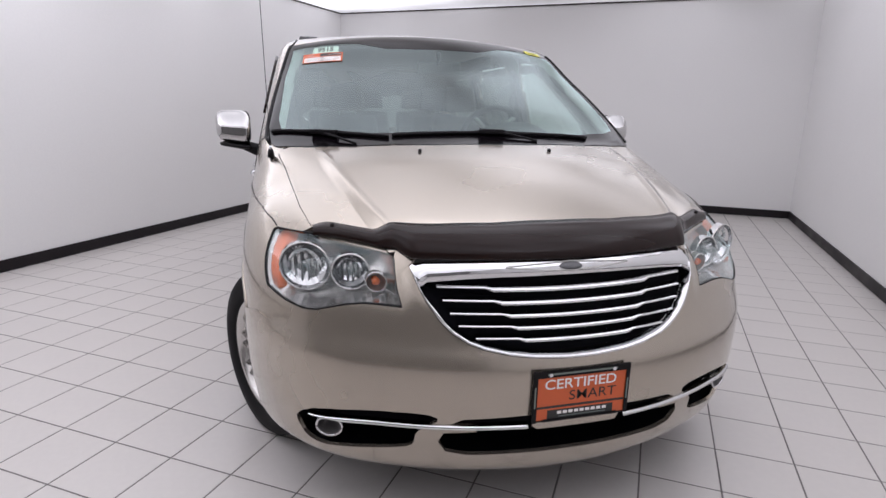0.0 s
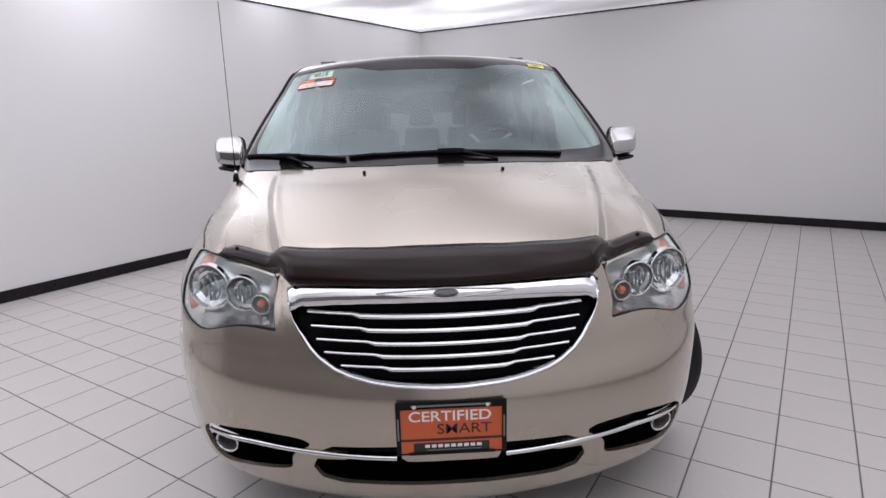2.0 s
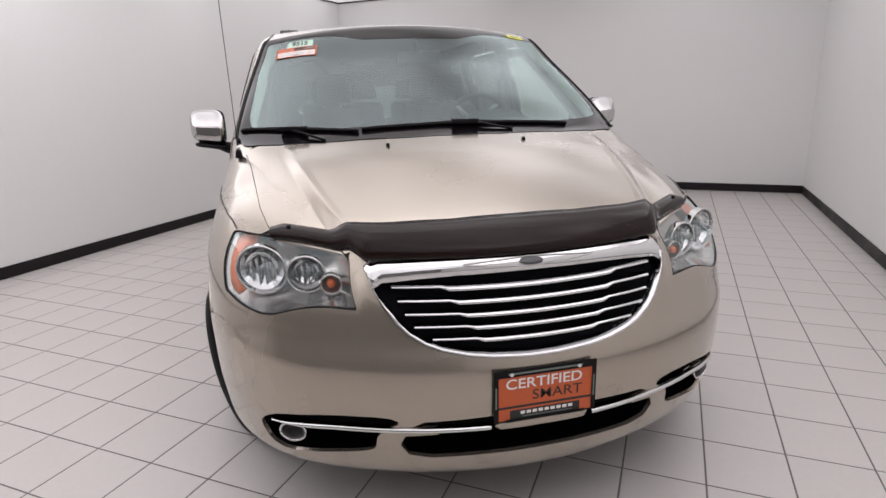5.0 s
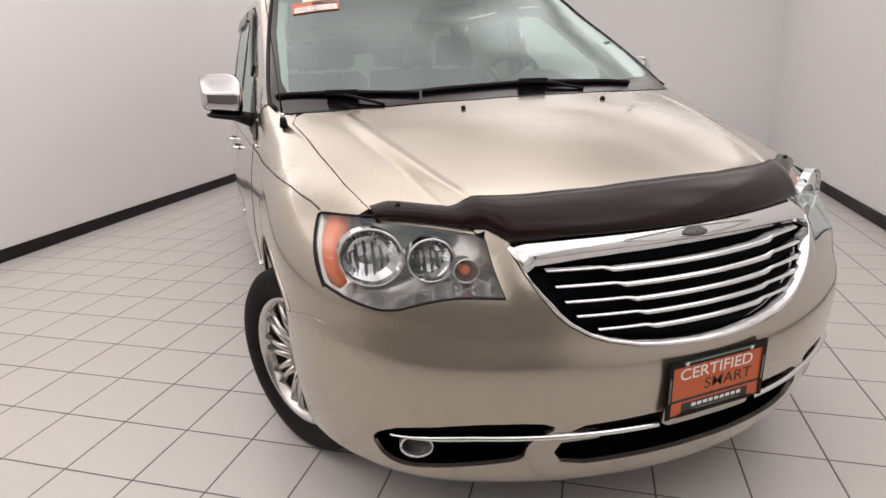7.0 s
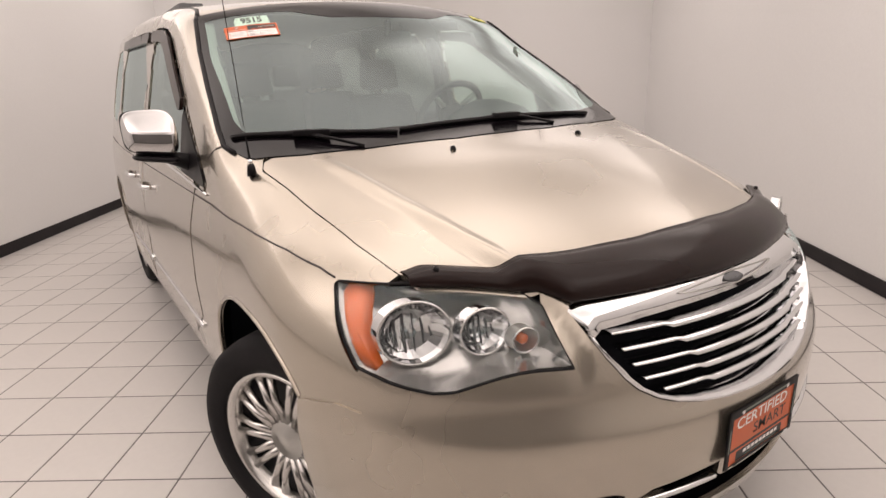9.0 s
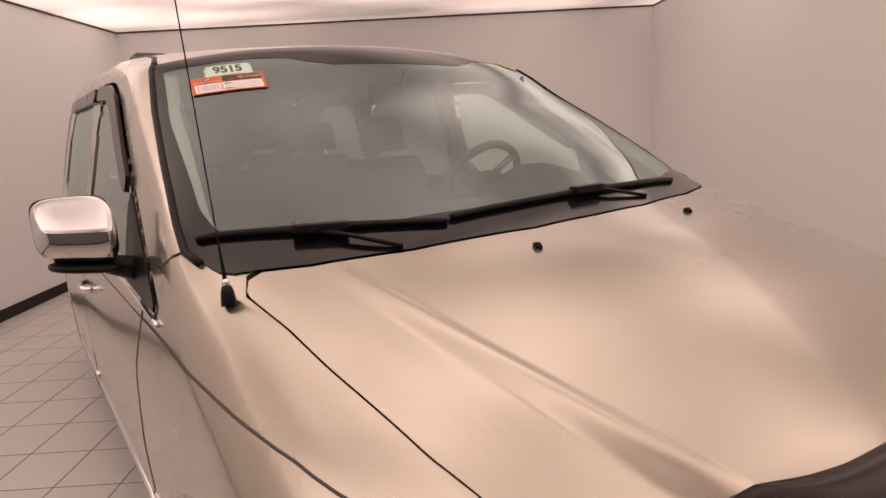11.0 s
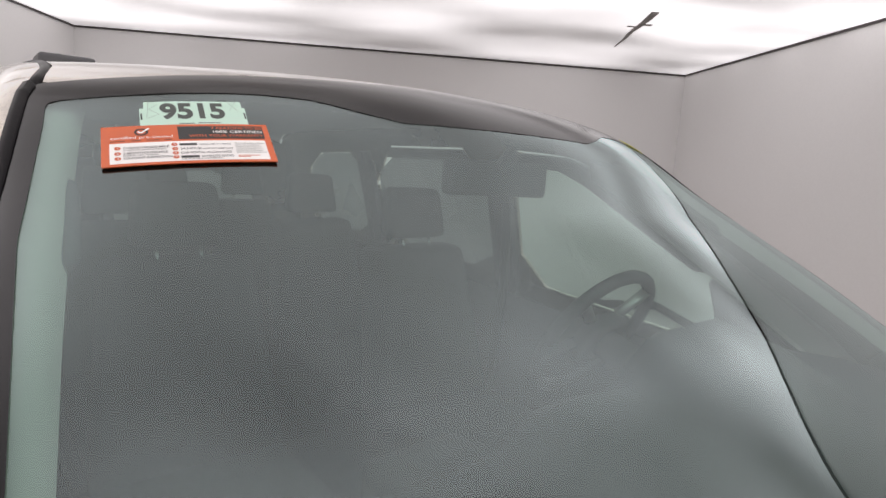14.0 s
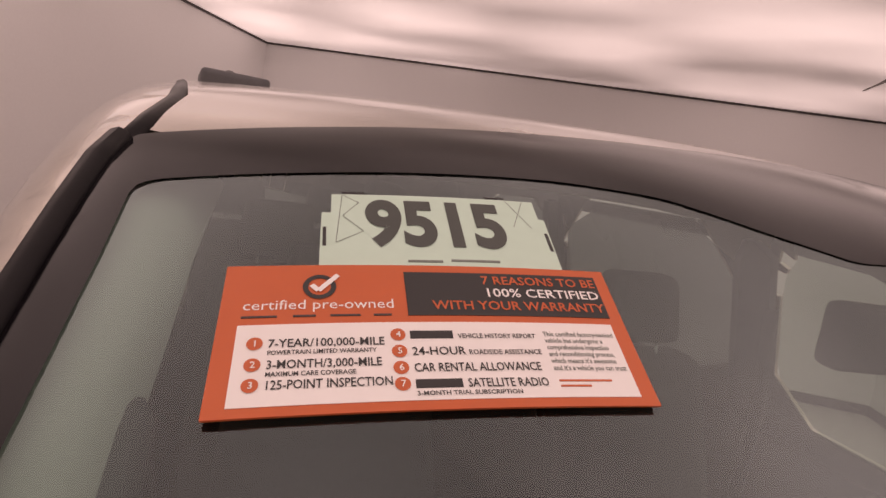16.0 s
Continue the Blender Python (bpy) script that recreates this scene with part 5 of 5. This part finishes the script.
    for k in range(2):
        c.bar(0.1620, 0.1900 - 0.012 * k, 0.0135 - 0.0030 * k, 0.0010, ORANGE, 2)


def number_slip():
    o, x, y = np.array((-0.747, 1.953, 1.629)), (0.214, -0.045, 0.0155), (0.010, 0.078, 0.051)
    c = Card(o, x, y, 0.0015, "number_slip", "pale green paper slip with a black number on the windshield", "paper", GREEN_PAPER, 0.0001, 0.0001, scale=1.033)
    c.slab("front_sheet", (0.052, 0.080), (0.184, 0.156), GREEN_PAPER, 2, skew=0.02)
    c.slab("back_sheet", (0.0465, 0.080), (0.188, 0.138), GREEN_PAPER, 1, skew=0.02)
    c.words("9515", 0.056, (0.117, 0.1095), DIGIT_INK, 3, 0.086, "CENTER", bold=0.04)
    for u, v in ((0.060, 0.1565), (0.152, 0.1565)):
        c.bar(u, u + 0.014, v, 0.0016, INK, 3)
    for u in (0.0485, 0.1855):
        c.slab("text_bar", (u, 0.108), (u + 0.002, 0.124), INK, 2)
    c.bar(0.096, 0.116, 0.0945, 0.0016, GREY_INK, 3)
    c.bar(0.121, 0.150, 0.0955, 0.0016, GREY_INK, 3)
    for a, b in (((0.056, 0.110), (0.060, 0.155)), ((0.060, 0.155), (0.070, 0.147)), ((0.070, 0.147), (0.060, 0.134)), ((0.060, 0.134), (0.072, 0.120)), ((0.072, 0.120), (0.056, 0.110)), ((0.166, 0.128), (0.178, 0.155)), ((0.178, 0.128), (0.166, 0.155))):
        d = np.subtract(b, a) / np.linalg.norm(np.subtract(b, a))
        w = 0.0002 * np.array([-d[1], d[0]])
        put_mesh("pencil_stroke", c.place([np.add(a, -w), np.add(b, -w), np.add(b, w), np.add(a, w)], 0.0012 + c.thick), [(0, 1, 2, 3)], GREY_INK, c.root, smooth=False)


def yellow_tag():
    p = at_top([(0.625, 2.085), (0.735, 2.117), (0.61, 2.125)])
    c = Card(p[0], p[1] - p[0], p[2] - p[0], 0.003, "yellow_tag", "yellow paper tag at the top of the windshield", "paper", YELLOW_CARD, 0.112, 0.046)
    for k in range(2):
        c.bar(0.02, 0.09 - 0.02 * k, 0.026 - 0.014 * k, 0.006, SEAM_AND_SHADE, 1)


def plate():
    y = float(at_front([(0.0, 0.57)])[0][1]) - 0.001
    c = Card((-0.163, y, 0.485), (1, 0, 0), (0, 0.0, 1), 0.005, "dealer_plate", "orange dealer plate in a black frame on the bumper", "plate", TRIM, 0.326, 0.170, thick=0.002, conform=False)
    c.slab("orange_face", (0.010, 0.006), (0.316, 0.152), ORANGE, 0.6)
    for name, lo, hi in (("frame_top", (0, 0.148), (0.326, 0.170)), ("frame_bottom", (0.036, 0.0), (0.29, 0.010)), ("frame_left", (0, 0), (0.014, 0.148)), ("frame_right", (0.312, 0), (0.326, 0.148))):
        c.slab(name, lo, hi, TRIM, 8)
    c.slab("dark_band", (0.014, 0.044), (0.312, 0.052), INK, 1)
    c.slab("name_panel", (0.050, 0.008), (0.275, 0.038), INK, 1)
    c.words("CERTIFIED", 0.046, (0.282, 0.108), WHITE_CARD, 2, 0.242, "RIGHT")
    c.words("SMART", 0.046, (0.282, 0.066), INK, 2, 0.160, "RIGHT", bold=0.004)
    for k in range(9):
        c.bar(0.084 + 0.0192 * k, 0.098 + 0.0192 * k, 0.022, 0.010, WHITE_CARD, 2)
    c.bar(0.090, 0.250, 0.0125, 0.003, GREY_INK, 2)
    c.bar(0.045, 0.280, 0.1555, 0.006, GREY_INK, 9)
    for u in (0.055, 0.270):
        c.disc("bolt_cap", (u, 0.156), 0.006, CHROME, 10)
    for u in (0.004, 0.316):
        c.slab("text_bar", (u, 0.05), (u + 0.005, 0.12), GREY_INK, 9)


warranty_card()
number_slip()
yellow_tag()
plate()


# ---- ceiling blemish and floor tiles ----
def ceiling_mark():
    inv = ROOM.inverted()
    a, b = inv @ Vector((3.75, 4.40, 0)), inv @ Vector((2.92, 3.50, 0))
    d = (b - a).normalized()
    n = Vector((-d.y, d.x, 0))
    bm = bmesh.new()
    z = HIGH - 0.042
    rows = []
    for k in range(13):
        t = k / 12
        w = 0.022 * (0.12 + 1.1 * t ** 0.8) * (1 + 0.5 * noise.noise(Vector((9 * t, 0, 0))))
        c = a + (b - a) * t + n * 0.02 * noise.noise(Vector((3 * t, 4, 0)))
        rows.append([bm.verts.new((*(c + n * w).xy, z)), bm.verts.new((*(c - n * w).xy, z)), bm.verts.new((*(c - n * w).xy, z + 0.008)), bm.verts.new((*(c + n * w).xy, z + 0.008))])
    for p, q in zip(rows, rows[1:]):
        for i in range(4):
            bm.faces.new((p[i], p[(i + 1) % 4], q[(i + 1) % 4], q[i]))
    bm.faces.new(rows[0][::-1])
    bm.faces.new(rows[-1])
    for side in (-1, 1):
        c = a + (b - a) * (0.66 + 0.03 * side)
        tip = c + n * 0.085 * side + d * 0.03
        box((min(c.x, tip.x), min(c.y, tip.y), z), (max(c.x, tip.x), max(c.y, tip.y), z + 0.006), bm=bm)
    setting("trim_ceiling_tear", bm, TORN, "dark torn seam in the stretched ceiling", "trim")


ceiling_mark()

PITCH, JOINT, PHASE_A, PHASE_B = 0.302, 0.0068, 0.203, 0.214


def tile_shape(wa, wb):
    """A tile with softly broken edges, its top at the floor's level."""
    c, h = 0.0012, 0.0
    ring = lambda d, z: [(-wa / 2 + d, -wb / 2 + d, z), (wa / 2 - d, -wb / 2 + d, z), (wa / 2 - d, wb / 2 - d, z), (-wa / 2 + d, wb / 2 - d, z)]
    v = ring(0, -0.006) + ring(0, -0.0009) + ring(c, h)
    f = [(8, 9, 10, 11)] + [(b + i, b + (i + 1) % 4, b + 4 + (i + 1) % 4, b + 4 + i) for b in (0, 4) for i in range(4)]
    return v, f


def tiles():
    v0, f0 = tile_shape(PITCH - JOINT, PITCH - JOINT)
    me = bpy.data.meshes.new("tile")
    me.from_pydata(v0, [], f0)
    me.materials.append(TILE)
    spots, rest_v, rest_f = [], [], []
    centre = ROOM.inverted() @ Vector((-0.5, 0.9, 0))
    for i in range(-20, 20):
        for j in range(-20, 32):
            a0, b0 = PHASE_A + i * PITCH, PHASE_B + j * PITCH
            a1, b1 = min(a0 + PITCH, A_RIGHT), min(b0 + PITCH, B_FAR)
            a0, b0 = max(a0, A_LEFT), max(b0, B_NEAR)
            if a1 - a0 < 0.02 or b1 - b0 < 0.02:
                continue
            spots.append((((a0 + a1) / 2 - centre.x) ** 2 + ((b0 + b1) / 2 - centre.y) ** 2, (a0 + a1) / 2, (b0 + b1) / 2, a1 - a0, b1 - b0))
    spots.sort()
    made = 0
    for _, a, b, wa, wb in spots:
        level = 0.0003 * noise.noise(Vector((a * 5, b * 5, 0)))
        if made < 300 and min(wa, wb) > PITCH - 0.001:
            ob = new("tile", me)
            ob.parent = FLOOR
            ob.location = (a, b, level)
            made += 1
            continue
        v, f = tile_shape(wa - JOINT, wb - JOINT)
        k = len(rest_v)
        rest_v += [(x + a, y + b, z + level) for x, y, z in v]
        rest_f += [tuple(i + k for i in q) for q in f]
    far = put_mesh("far_tiles", rest_v, rest_f, TILE, FLOOR, smooth=False)
    tagged(far, kind="stuff")


tiles()
